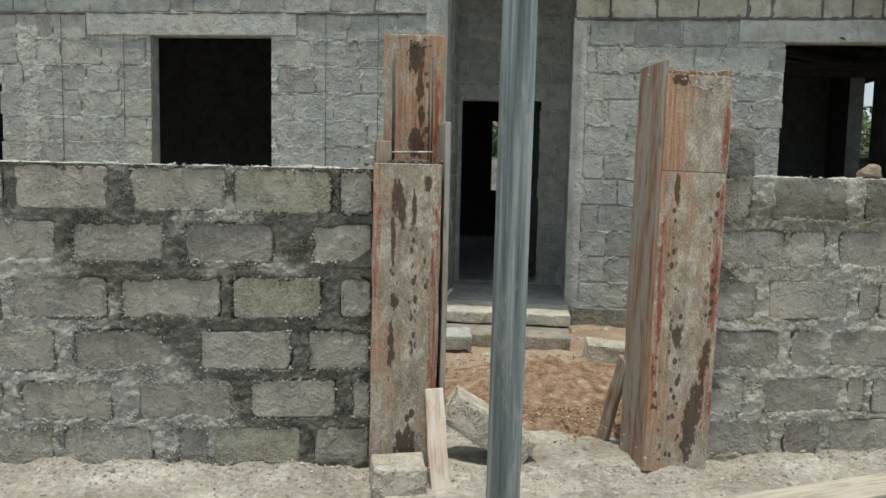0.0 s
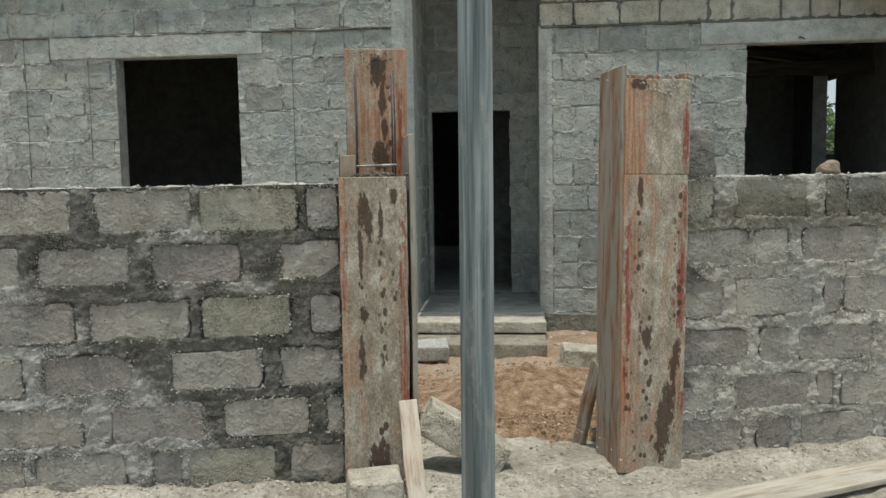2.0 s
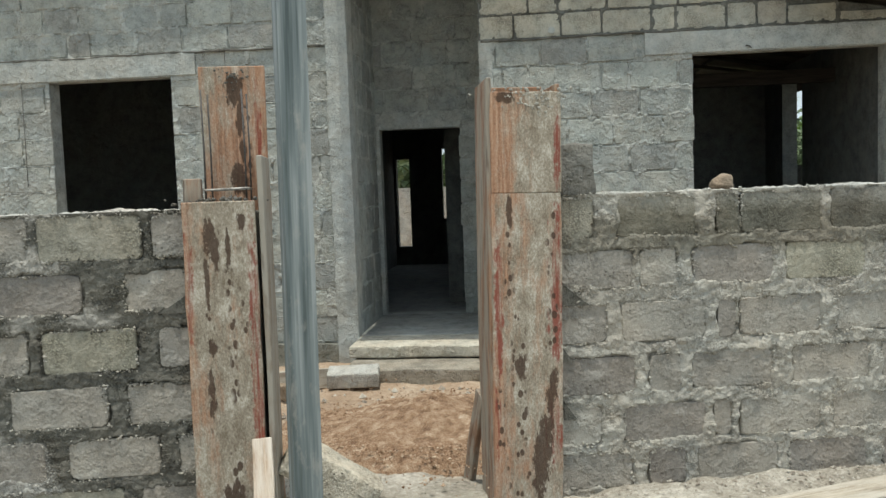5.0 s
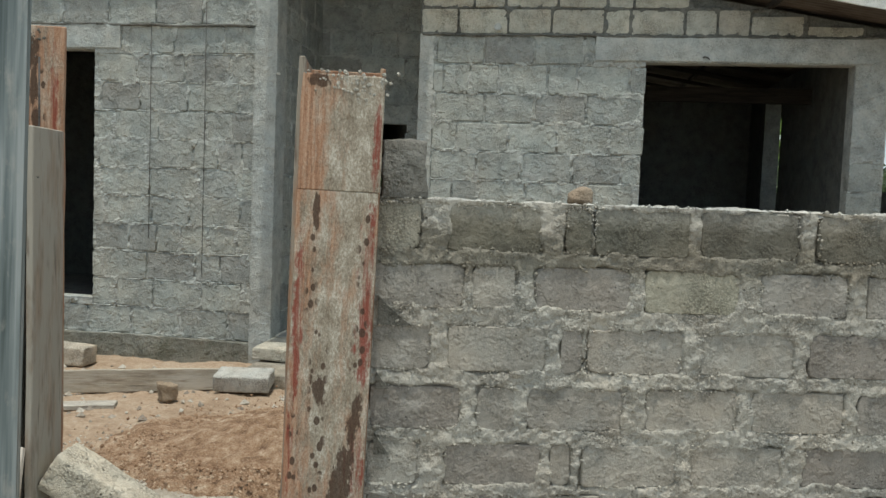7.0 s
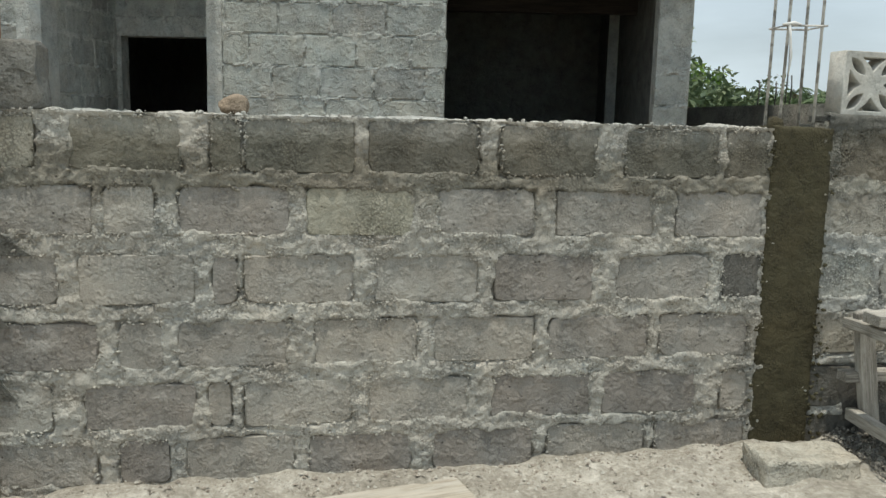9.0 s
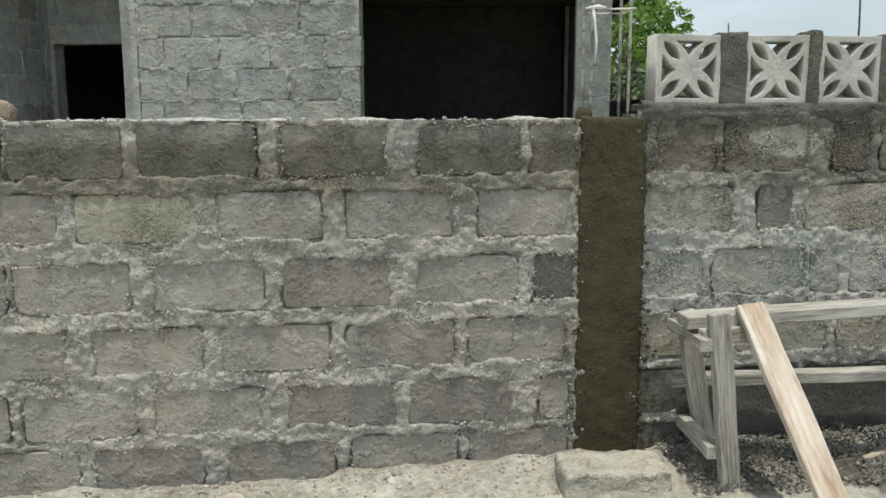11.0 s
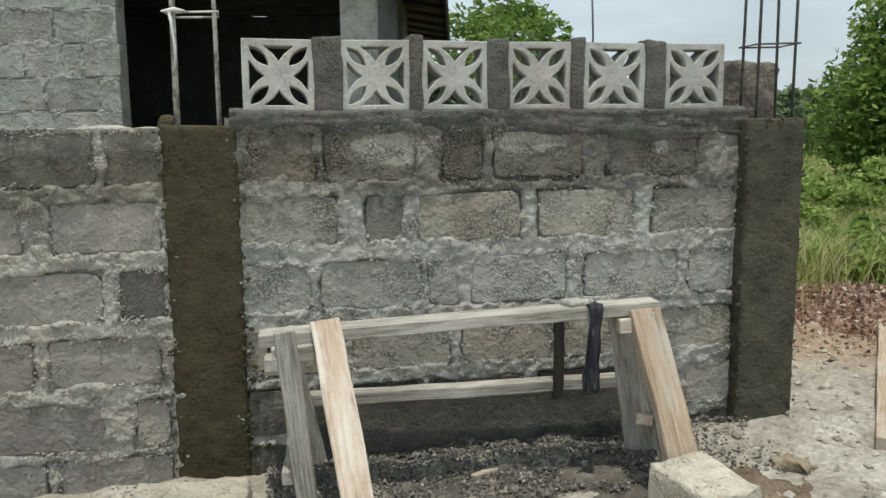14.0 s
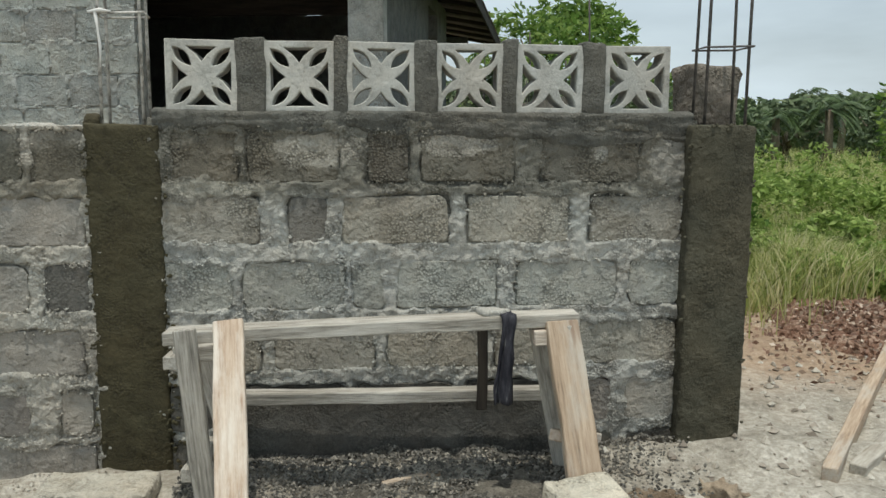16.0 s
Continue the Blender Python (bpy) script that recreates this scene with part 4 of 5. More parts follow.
    return boxes


def house_wall(m, x0, x1, z0, z1, holes, seed, label="", thick=0.2, plain=(), mortar=None, stone=None, step=0.018, gable=False):
    """A wall of the house in its own frame m: mortar face, core with true openings, blocks as sub-parts. plain: zones without blocks."""
    rects = house_rows(x0, x1, z0, z1, list(holes) + list(plain), seed)
    v, f = skin(x0, x1, z0, z1, rects, step, 0.006, seed, recess=0.020, hole=holes, ragged=0.024)
    if gable:
        lim = roof_z_np(np.array([q[0] for q in v])) - 0.05
        v = [(q[0], q[1], min(q[2], k)) for q, k in zip(v, lim)]
        rects = [(p_, q_, c_, min(e_, min(roof_z(p_), roof_z(q_)) - 0.07)) for p_, q_, c_, e_ in rects]
        rects = [r for r in rects if r[3] - r[2] > 0.07]
        n_ = int((x1 - x0) / 0.4)
        xs_ = np.linspace(x0, x1, n_ + 1)
        core = [(p_, q_, 0.022, thick, z0, max(z0 + 0.02, min(roof_z(p_), roof_z(q_)) - 0.05)) for p_, q_ in zip(xs_, xs_[1:])]
    else:
        core = solid_around(x0, x1, 0.022, thick, z0, z1, holes)
    wall = part("wall", mesh_of("wall", v, f, mortar or M_hmortar, False), None, house, label)
    wall.matrix_basis = m
    for bx in core:
        part("masonry", box(*bx), mortar or M_hmortar, wall)
    rnd = random.Random(seed)
    for i, (a, b, c, e) in enumerate(rects):
        bv, bf = block_mesh(b - a + 0.002, e - c + 0.002, seed * 300 + i, 0.02, 0.13)
        ob = part("block", mesh_of("block", bv, bf, stone or M_house, False), None, wall)
        ob.matrix_basis = pose((a + b) / 2, 0.001 + rnd.uniform(-0.002, 0.003), (c + e) / 2, rnd.uniform(-0.6, 0.6), rnd.uniform(-0.5, 0.5), rnd.uniform(-0.4, 0.4))
    return wall


# right wing: wall below the lintel band, band, gable courses above
W2 = (2.12, 3.97, 0.40, 2.785)
house_wall(pose(0, 0, 0), 0.13, 4.26, -0.02, 3.012, [W2], 41, "bluish grey block wall of the right wing", plain=[(3.97, 4.26, 1.9, 2.785), (1.66, 4.26, 2.77, 3.012)])
house_wall(pose(0, -0.012, 0), 0.0, 4.26, 3.015, 4.0, [], 43, "yellowish upper courses with dark mortar", mortar=M_hbandm, stone=M_hband, gable=True)


def lumpy(bm, amp, scale, seed):
    bmesh.ops.subdivide_edges(bm, edges=[e for e in bm.edges if e.calc_length() > 0.5], cuts=14)
    for v in bm.verts:
        v.co += noise.noise_vector(v.co * scale + Vector((seed, 0, seed))) * amp
    return bm


part("lintel", lumpy(box(1.66, 4.262, -0.022, 0.18, 2.785, 3.015, 0.006), 0.005, 5, 1), M_beam, house, "cast concrete lintel band over the window")
part("corner_post", lumpy(box(-0.005, 0.135, -0.012, 0.2, -0.03, 3.03, 0.008), 0.005, 5, 2), M_beam, house, "cast concrete corner post")
part("plinth", lumpy(box(-0.01, 4.30, -0.035, 0.2, -0.45, -0.022, 0.01), 0.016, 6, 3), M_plinth, house, "dirty concrete footing")
# left wing
W1, W0 = (-4.455, -3.13, 0.335, 2.77), (-7.3, -6.16, 0.33, 2.25)
house_wall(pose(0, LB, 0), -7.6, -1.5, 0.0, 2.998, [W1, W0], 47, "bluish grey block wall of the left wing", plain=[(-5.9, -5.72, 0, 2.77), (-5.15, -2.86, 2.755, 2.998)])
house_wall(pose(0, LB - 0.008, 0), -7.6, -1.5, 3.0, 4.0, [], 49, "upper block courses of the left wing", gable=True)
part("lintel", lumpy(box(-5.15, -2.86, LB - 0.022, LB + 0.18, 2.77, 3.0, 0.006), 0.005, 5, 4), M_beam, house, "cast concrete lintel band over the window")
part("pilaster", lumpy(box(-1.505, -1.285, LB - 0.035, LB + 0.24, -0.22, 3.85, 0.012), 0.006, 5, 5), M_beam, house, "cast concrete pilaster beside the porch")
part("plinth", lumpy(box(-7.6, -1.5, LB - 0.03, LB + 0.2, -0.45, -0.002, 0.01), 0.018, 7, 6), M_plinth, house, "dirty concrete footing")
# porch: back wall with the door opening, side walls, floor and ceiling
DOOR = (-1.265, -0.315, 0.06, 2.245)
house_wall(pose(0, 1.07, 0), -1.33, 0.02, 0.0, HTOP, [DOOR], 53, "shaded block wall at the back of the porch", plain=[(-1.33, 0.02, 2.245, 2.46)])
house_wall(pose(-1.30, 0, 0, 0, 0, 90), LB + 0.2, 1.07, 0.0, HTOP, [], 55, "block side wall of the porch")
house_wall(pose(0.0, 0, 0, 0, 0, -90), -1.07, -0.2, 0.0, HTOP, [], 57, "block side wall of the porch")
part("porch_floor", lumpy(box(-1.30, 0.0, -0.30, 1.25, -0.4, 0.055, 0.006), 0.003, 4, 7), M_slab, house, "dusty concrete porch floor")
part("step", lumpy(box(-1.29, 0.03, -0.88, -0.25, -0.07, 0.045, 0.018), 0.010, 5, 8), M_loose, house, "pale rough concrete step slab")
part("step", lumpy(box(-1.25, 0.02, -1.33, -0.30, -0.5, -0.085, 0.012), 0.010, 5, 9), M_step, house, "lower concrete step")

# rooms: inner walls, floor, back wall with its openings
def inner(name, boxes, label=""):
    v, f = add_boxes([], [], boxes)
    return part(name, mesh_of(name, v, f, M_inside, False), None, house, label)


inner("inner_wall", solid_around(-1.45, 0.0, 2.2, 2.35, 0.0, 3.7, [(-1.45, -0.615, 0.0, 2.35)]), "bare inner wall with the room's shade in its colour")
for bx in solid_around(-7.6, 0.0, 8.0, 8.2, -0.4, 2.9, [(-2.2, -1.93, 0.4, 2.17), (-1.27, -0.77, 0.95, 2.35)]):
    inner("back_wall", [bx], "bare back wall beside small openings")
inner("inner_wall", solid_around(0.0, 4.26, 4.5, 4.65, -0.4, 3.0, []), "bare inner wall with the room's shade in its colour")
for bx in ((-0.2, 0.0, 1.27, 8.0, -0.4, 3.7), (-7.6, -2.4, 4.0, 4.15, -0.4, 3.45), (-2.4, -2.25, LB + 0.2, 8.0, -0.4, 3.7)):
    inner("inner_wall", [bx], "bare inner wall with the room's shade in its colour")
# gable ends behind, closing the loft
for k in range(16):
    xa, xb = -7.6 + k * 0.741, -7.6 + (k + 1) * 0.741
    if min(roof_z(xa), roof_z(xb)) - 0.05 > 2.9:
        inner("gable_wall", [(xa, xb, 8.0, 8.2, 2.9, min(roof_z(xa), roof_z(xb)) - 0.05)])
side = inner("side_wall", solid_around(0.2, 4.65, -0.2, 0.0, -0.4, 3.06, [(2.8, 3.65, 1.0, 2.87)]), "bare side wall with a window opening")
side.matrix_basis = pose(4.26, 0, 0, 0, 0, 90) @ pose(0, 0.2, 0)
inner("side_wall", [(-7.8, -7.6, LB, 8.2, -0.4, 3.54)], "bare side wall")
part("room_floor", box(-7.6, 4.26, 1.25, 8.0, -0.45, 0.03), M_slab, house, "dusty room floor")
part("room_floor", box(-7.6, -1.5, LB + 0.2, 1.25, -0.45, 0.03), M_slab, house)
part("room_floor", box(0.0, 4.06, 0.2, 1.25, -0.45, 0.03), M_slab, house)
# tie beam across the right room
part("beam", box(0.0, 4.06, 1.6, 1.72, 2.62, 2.78, 0.004), M_roofwood, house, "timber tie beam with the room's shade in its colour")

# roof: low gable, corrugated sheets on rafters, falling to both sides from a ridge over the porch
def sheet(x0, x1, y0, y1):
    xs, ys = np.linspace(x0, x1, 5), np.arange(y0, y1, 0.019)
    X, Y = np.meshgrid(xs, ys, indexing="ij")
    Z = roof_z_np(X) + 0.010 * np.sin(Y * 2 * np.pi / 0.076)
    v = np.stack([X.ravel(), Y.ravel(), Z.ravel()], 1)
    return mesh_of("roof_sheet", v, grid_faces(len(xs), len(ys)), M_zinc)


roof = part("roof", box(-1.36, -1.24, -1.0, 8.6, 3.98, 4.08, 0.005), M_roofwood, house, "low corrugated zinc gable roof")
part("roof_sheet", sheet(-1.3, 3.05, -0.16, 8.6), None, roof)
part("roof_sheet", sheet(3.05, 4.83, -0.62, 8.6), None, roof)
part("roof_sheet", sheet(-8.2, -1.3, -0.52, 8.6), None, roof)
# unseen extra sheet, added over the porch only to shade it
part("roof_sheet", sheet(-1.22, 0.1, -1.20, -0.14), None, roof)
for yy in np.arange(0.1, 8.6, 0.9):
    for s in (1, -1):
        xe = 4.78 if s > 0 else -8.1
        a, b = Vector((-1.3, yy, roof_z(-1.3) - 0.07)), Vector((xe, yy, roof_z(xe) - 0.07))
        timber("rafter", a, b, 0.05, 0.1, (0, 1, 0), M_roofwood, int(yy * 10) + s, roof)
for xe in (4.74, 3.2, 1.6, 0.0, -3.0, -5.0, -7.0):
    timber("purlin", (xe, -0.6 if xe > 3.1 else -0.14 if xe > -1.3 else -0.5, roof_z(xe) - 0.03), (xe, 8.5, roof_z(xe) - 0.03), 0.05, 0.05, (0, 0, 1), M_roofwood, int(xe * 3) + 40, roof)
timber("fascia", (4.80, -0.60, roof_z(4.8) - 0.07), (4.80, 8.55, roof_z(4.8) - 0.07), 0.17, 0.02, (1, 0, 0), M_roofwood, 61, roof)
fas = timber("fascia", (3.05, -0.64, roof_z(3.05) - 0.02), (4.84, -0.64, roof_z(4.84) - 0.02), 0.09, 0.02, (0, -1, 0), M_fascia, 62, roof, "pale fascia board")

def drip_line(x0, x1, y, z, seed):
    """Mortar squeezed out along the bed joint over the lintel."""
    rnd = random.Random(seed)
    xs = np.arange(x0, x1, 0.035)
    pts = [(float(x), y, z + 0.012 * noise.noise(Vector((x * 3, seed, 0))) - 0.02 * max(0, noise.noise(Vector((x * 1.1, seed, 4))))) for x in xs]
    return rod_bm(pts, [0.010 + 0.012 * abs(noise.noise(Vector((x * 6, seed, 9)))) for x in xs], None, 6)


part("mortar_drip", drip_line(0.02, 4.25, -0.016, 3.012, 3), M_hbandm, house, "dark mortar squeezed out over the lintel")
part("mortar_drip", drip_line(-7.5, -1.52, LB - 0.014, 2.998, 6), M_hbandm, house, "dark mortar squeezed out over the lintel")
part("hook", rod_bm([(2.62, -0.005, 2.80), (2.64, -0.035, 2.83), (2.67, -0.04, 2.82), (2.70, -0.01, 2.80)], 0.007), M_rebar, house, "bent wire over the window")
part("pipe_stub", rod_bm([(0.74, 0.02, 3.08), (0.74, -0.05, 3.08)], 0.035, None, 12), M_beam, house, "grey pipe stub in the wall")
# wire bracket marks and cables down the left wing
for k, (xx, z0, z1) in enumerate(((-2.55, 0.95, 2.99), (-2.0, 0.6, 3.4), (-5.45, 1.5, 3.0), (-4.75, 1.7, 2.76))):
    part("wire", rod_bm([(xx, LB - 0.008, z1), (xx + 0.004, LB - 0.010, (z0 + z1) / 2), (xx, LB - 0.008, z0)], 0.0028), M_rebar, house)

# plain pale fence behind the house, seen through its back openings
v, f = skin(-9.0, 6.0, -0.3, 1.62, [], 0.08, 0.01, 99)
v, f = add_boxes(v, f, [(-9.0, 6.0, 0.02, 0.18, -0.4, 1.60)])
wall_5 = new("wall_5", mesh_of("wall_5", v, f, M_top))
wall_5.matrix_world = HOUSE @ pose(0, 13.0, 0)
tagged(wall_5, "pale block fence wall behind the house", "wall", kind="structure")

# ---- gate posts in their formwork ----
def form_post(label):
    return tagged(empty("gate_post"), label, "post")


# left post: short front board, tall back board, the rods of its cage standing bare between
pl = form_post("wooden formwork of a gate post with its rebar cage bare")
timber("front_board", (0.235, 4.085, -0.10), (0.240, 4.085, 1.49), 0.335, 0.028, (0, -1, 0), M_form, 3, pl, "cement-smeared front board with dark drip stains")
timber("back_board", (0.285, 4.43, -0.12), (0.285, 4.43, 2.165), 0.325, 0.028, (0, -1, 0), M_form_back, 5, pl, "reddish tall back board")
timber("side_board", (0.430, 4.25, -0.12), (0.436, 4.25, 1.70), 0.33, 0.028, (1, 0, 0), M_form_grey, 7, pl, "grey-brown side board")
timber("side_board", (0.095, 4.26, -0.12), (0.095, 4.26, 1.47), 0.30, 0.028, (-1, 0, 0), M_form_side, 9, pl)
part("concrete_fill", rough_box(0.29, 0.30, 1.50, 4, 0.012, 5, 0.01), M_plaster, pl, "rough concrete between the boards").matrix_basis = pose(0.262, 4.258, -0.06)
for xx in (0.17, 0.36):
    for yy in (4.17, 4.36):
        part("rebar", rod_bm([(xx, yy, 1.40), (xx + 0.003, yy, 1.75), (xx, yy + 0.004, 2.02)], 0.0045), M_rebar, pl)
loop = [(0.165, 4.165, 1.545), (0.365, 4.165, 1.55), (0.365, 4.365, 1.548), (0.165, 4.365, 1.545), (0.165, 4.165, 1.545)]
part("stirrup", rod_bm(loop, 0.005), M_rebar_pale, pl, "pale cement-splashed stirrup")
timber("cleat", (0.118, 4.14, 1.46), (0.118, 4.14, 1.60), 0.08, 0.05, (0, -1, 0), M_form_side, 12, pl)
crumbs("mortar_splash", 60, [(0.29, 2.0, 2.13, 0.02), (0.27, 2.10, 2.15, 0.05), (0.25, 1.49, 1.52, 0.09)], 4.412, (0.002, 0.008), M_block_dark, pl, 12, "dark crumbs of mortar")
crumbs("mortar_splash", 60, [(0.23, 1.47, 1.505, 0.09)], 4.09, (0.005, 0.014), M_block_dark, pl, 13, "dark crumbs of mortar on the board")

# right post: full-height front board, taller side and back boards
pr = form_post("wooden formwork box of a gate post, cement-smeared and stained")
timber("upper_board", (1.7035, 4.074, 1.4785), (1.7125, 4.082, 1.965), 0.345, 0.028, (0, -1, 0), M_form_up, 16, pr, "orange upper board crusted with pale cement")
timber("front_board", (1.665, 4.045, -0.09), (1.703, 4.075, 1.478), 0.345, 0.028, (0, -1, 0), M_form_right, 15, pr, "cement-smeared front board with dark drip stains")
timber("side_board", (1.505, 4.235, -0.12), (1.535, 4.262, 2.035), 0.36, 0.026, (-1, 0, 0), M_form_side, 17, pr, "grey-brown side board")
timber("back_board", (1.69, 4.44, -0.12), (1.70, 4.44, 2.03), 0.34, 0.028, (0, -1, 0), M_form_red, 19, pr)
timber("side_board", (1.827, 4.238, -0.12), (1.8735, 4.262, 2.00), 0.33, 0.024, (1, 0, 0), M_form_red, 21, pr)
part("concrete_fill", rough_box(0.265, 0.31, 2.02, 6, 0.010, 6, 0.01), M_mortar, pr, "rough concrete filling").matrix_basis = pose(1.69, 4.26, -0.08)
crumbs("mortar_splash", 120, [(1.72, 1.93, 1.985, 0.10), (1.80, 1.80, 1.96, 0.05), (1.76, 1.88, 1.95, 0.06)], 4.070, (0.004, 0.012), M_mortar, pr, 14, "pale crumbs of mortar on the upper board")
# dark wedge-shaped pieces on the walls beside the boxes
def wedge(x, z, w, h, side):
    bm = bmesh.new()
    pts = [(0, 0), (side * w, 0), (side * w * 0.75, h * 0.2), (side * w * 0.3, h * 0.65), (0, h)]
    a = [bm.verts.new((px, -0.012, pz)) for px, pz in pts]
    b = [bm.verts.new((px, 0.03, pz)) for px, pz in pts]
    for i in range(len(pts)):
        j = (i + 1) % len(pts)
        bm.faces.new((a[i], a[j], b[j], b[i]))
    bm.faces.new(a)
    bm.faces.new(b[::-1])
    bmesh.ops.recalc_face_normals(bm, faces=bm.faces)
    return bm, (x, FRONT, z)


for host, x, z, w, h, s in ((wall_1, 0.075, 0.965, 0.16, 0.10, -1), (wall_2, 1.885, 0.90, 0.15, 0.13, 1), (wall_2, 1.885, 0.615, 0.06, 0.08, 1), (wall_2, 1.885, 0.32, 0.07, 0.10, 1)):
    bm, at = wedge(x, z, w, h, s)
    part("damp_mortar", bm, M_plaster, host, "dark wedge-shaped piece beside the gate post").location = (at[0], 0, at[2])

# block end bedded on the wall beside the right post, and the stone on the wall
lump = tagged(part("concrete_block", rough_box(0.20, 0.17, 0.255, 31, 0.016, 5), M_mid), "broken grey concrete block standing on the fence wall", "block")
lump.matrix_world = pose(1.985, FRONT + 0.10, TOP - 0.005, 0, -2, 3)
bm = bmesh.new()
bmesh.ops.create_icosphere(bm, subdivisions=3, radius=0.075)
for v in bm.verts:
    v.co = Vector((v.co.x * 1.05, v.co.y, v.co.z * 0.8)) + noise.noise_vector(v.co * 14) * 0.026
for f in bm.faces:
    f.smooth = True
st = tagged(part("stone", bm, M_fieldstone), "rounded brown stone lying on the fence wall", "stone")
st.location = (2.79, FRONT + 0.12, TOP + 0.025)
st.scale = (0.80, 0.78, 0.78)

# ---- steel pole ----
bm = bmesh.new()
ring = []
W, D, T = 0.056, 0.050, 0.004          # a lipped channel, half width and half depth
prof = [(-W, -D), (W, -D), (W, D), (W - 0.022, D), (W - 0.022, D - T), (W - T, D - T), (W - T, -D + T), (-W + T, -D + T), (-W + T, D - T), (-W + 0.022, D - T), (-W + 0.022, D), (-W, D)]
for z in np.linspace(0, 3.6, 13):
    ring.append([bm.verts.new((x, y, z)) for x, y in prof])
for a, b in zip(ring, ring[1:]):
    for i in range(len(prof)):
        j = (i + 1) % len(prof)
        bm.faces.new((a[i], a[j], b[j], b[i]))
bmesh.ops.recalc_face_normals(bm, faces=bm.faces)
pole = tagged(part("steel_pole", bm, M_galv), "tall galvanised steel channel standing in the gateway", "pole")
pole.matrix_world = pose(0.628, 3.36, -0.14, -1.2, 0.9, 16)

# ---- loose things by the gate ----
def loose_block(name, m, size, seed, material, label, category="block", amp=0.008):
    ob = tagged(part(name, rough_box(*size, seed, amp), material), label, category)
    ob.matrix_world = m
    return ob


loose_block("concrete_block", pose(0.205, 3.88, -0.10, 0, 0, 2), (0.26, 0.24, 0.15), 41, M_loose, "pale rough concrete block at the foot of the gate post")
lean = tagged(part("concrete_block", rough_box(0.18, 0.20, 0.50, 43, 0.012, 5), M_loose), "pale concrete block leaning against the gate post", "block")
lean.matrix_world = pose(0.905, 4.25, -0.05, 0, -56.5, 0)
timber_thing = lambda name, p, q, w, t, face, m, s, label, cat="plank": tagged(timber(name, p, q, w, t, face, m, s), label, cat)
timber_thing("brace_plank", (0.415, 3.84, -0.13), (0.388, 4.05, 0.36), 0.095, 0.035, (0, -1, 0.4), M_fresh_wood, 51, "short pale plank bracing the gate post formwork")
timber_thing("brace_plank", (1.445, 4.62, -0.15), (1.505, 4.42, 0.42), 0.10, 0.035, (-1, -0.3, 0.2), M_form_side, 53, "reddish plank bracing the gate post from behind")
timber_thing("plank", (1.50, 3.38, -0.035), (3.72, 3.91, -0.030), 0.21, 0.032, (0, 0, 1), M_pale_plank, 55, "long pale plank lying in front of the fence")
timber_thing("plank", (0.2, 3.02, -0.05), (1.9, 3.30, -0.045), 0.16, 0.032, (0, 0, 1), M_pale_plank, 56, "pale plank lying on the ground")
timber_thing("form_board", (-0.75, 7.20, -0.115), (0.86, 7.50, -0.120), 0.18, 0.035, (0, -1, 0), M_pale_plank, 57, "grey form board set on edge before the step")
loose_block("concrete_block", pose(0.81, 7.36, -0.165, 6, 0, -3), (0.45, 0.27, 0.13), 61, M_top, "pale concrete block lying before the step")
loose_block("concrete_block", pose(2.22, 6.85, -0.22, 3, 5, -8), (0.50, 0.26, 0.185), 63, M_loose, "rough grey concrete block lying by the step")
loose_block("concrete_block", pose(-1.0, 8.36, -0.20, 0, 3, -10), (0.50, 0.25, 0.17), 65, M_loose, "pale concrete block lying against the house footing")
timber_thing("plank", (-0.75, 6.62, -0.17), (-0.02, 6.72, -0.16), 0.14, 0.035, (0, 0, 1), M_grey_wood, 58, "short grey plank lying in the yard")
loose_block("stone", pose(0.27, 7.05, -0.2, 0, 0, 30), (0.13, 0.11, 0.13), 67, M_fieldstone, "brown stone lying in the yard", "stone", 0.02)


def leaf_mesh(name, centres, size, material, seed, droop=0.3, aspect=2.6):
    """Many pointed leaves, two triangles each, at the given centres."""
    rng = np.random.RandomState(seed)
    c = np.asarray(centres)
    k = len(c)
    d = rng.normal(size=(k, 3)) * (1, 1, 0.6) + (0, 0, -droop)
    d /= np.linalg.norm(d, axis=1)[:, None]
    s = np.cross(d, rng.normal(size=(k, 3)))
    s /= np.linalg.norm(s, axis=1)[:, None] + 1e-9
    L = (size * rng.uniform(0.6, 1.3, k))[:, None]
    v = np.concatenate([c - d * L / 2, c + s * L / aspect / 2, c + d * L / 2, c - s * L / aspect / 2], 0)
    f = np.stack([np.arange(k), np.arange(k) + k, np.arange(k) + 2 * k, np.arange(k) + 3 * k], 1).tolist()
    return mesh_of(name, v, f, material, False)


def heap(name, cx, cy, rx, ry, h, material, seed, label, base):
    xs, ys = np.linspace(-rx, rx, 110), np.linspace(-ry, ry, 110)
    X, Y = np.meshgrid(xs, ys, indexing="ij")
    r = np.hypot(X / rx, Y / ry) + 0.12 * fbm(X * 2, Y * 2, seed, 3)
    Z = base + h * np.clip(1 - r, -0.2, 1) * (1.05 + 0.35 * fbm(X * 2.5, Y * 2.5, seed + 2, 4)) + 0.024 * fbm(X * 9, Y * 9, seed + 4, 4) - 0.14 * smooth(0.8, 1.0, r)
    v = np.stack([X.ravel() + cx, Y.ravel() + cy, Z.ravel()], 1)
    return tagged(new(name, mesh_of(name, v, grid_faces(110, 110), material)), label, "heap", kind="stuff")


heap("sand_heap", 1.36, 5.55, 1.25, 1.10, 0.21, M_sand, 5, "low heap of reddish laterite sand inside the gateway", -0.13)
heap("gravel_bed", 6.5, 4.0, 1.35, 0.48, 0.035, M_bed, 25, "dark crushed-stone bed with the bench's shade in its colour", 0.004)
heap("soil_patch", 7.30, 3.55, 0.42, 0.34, 0.03, M_patch, 35, "damp brown soil trodden out beside the bench", 0.012)
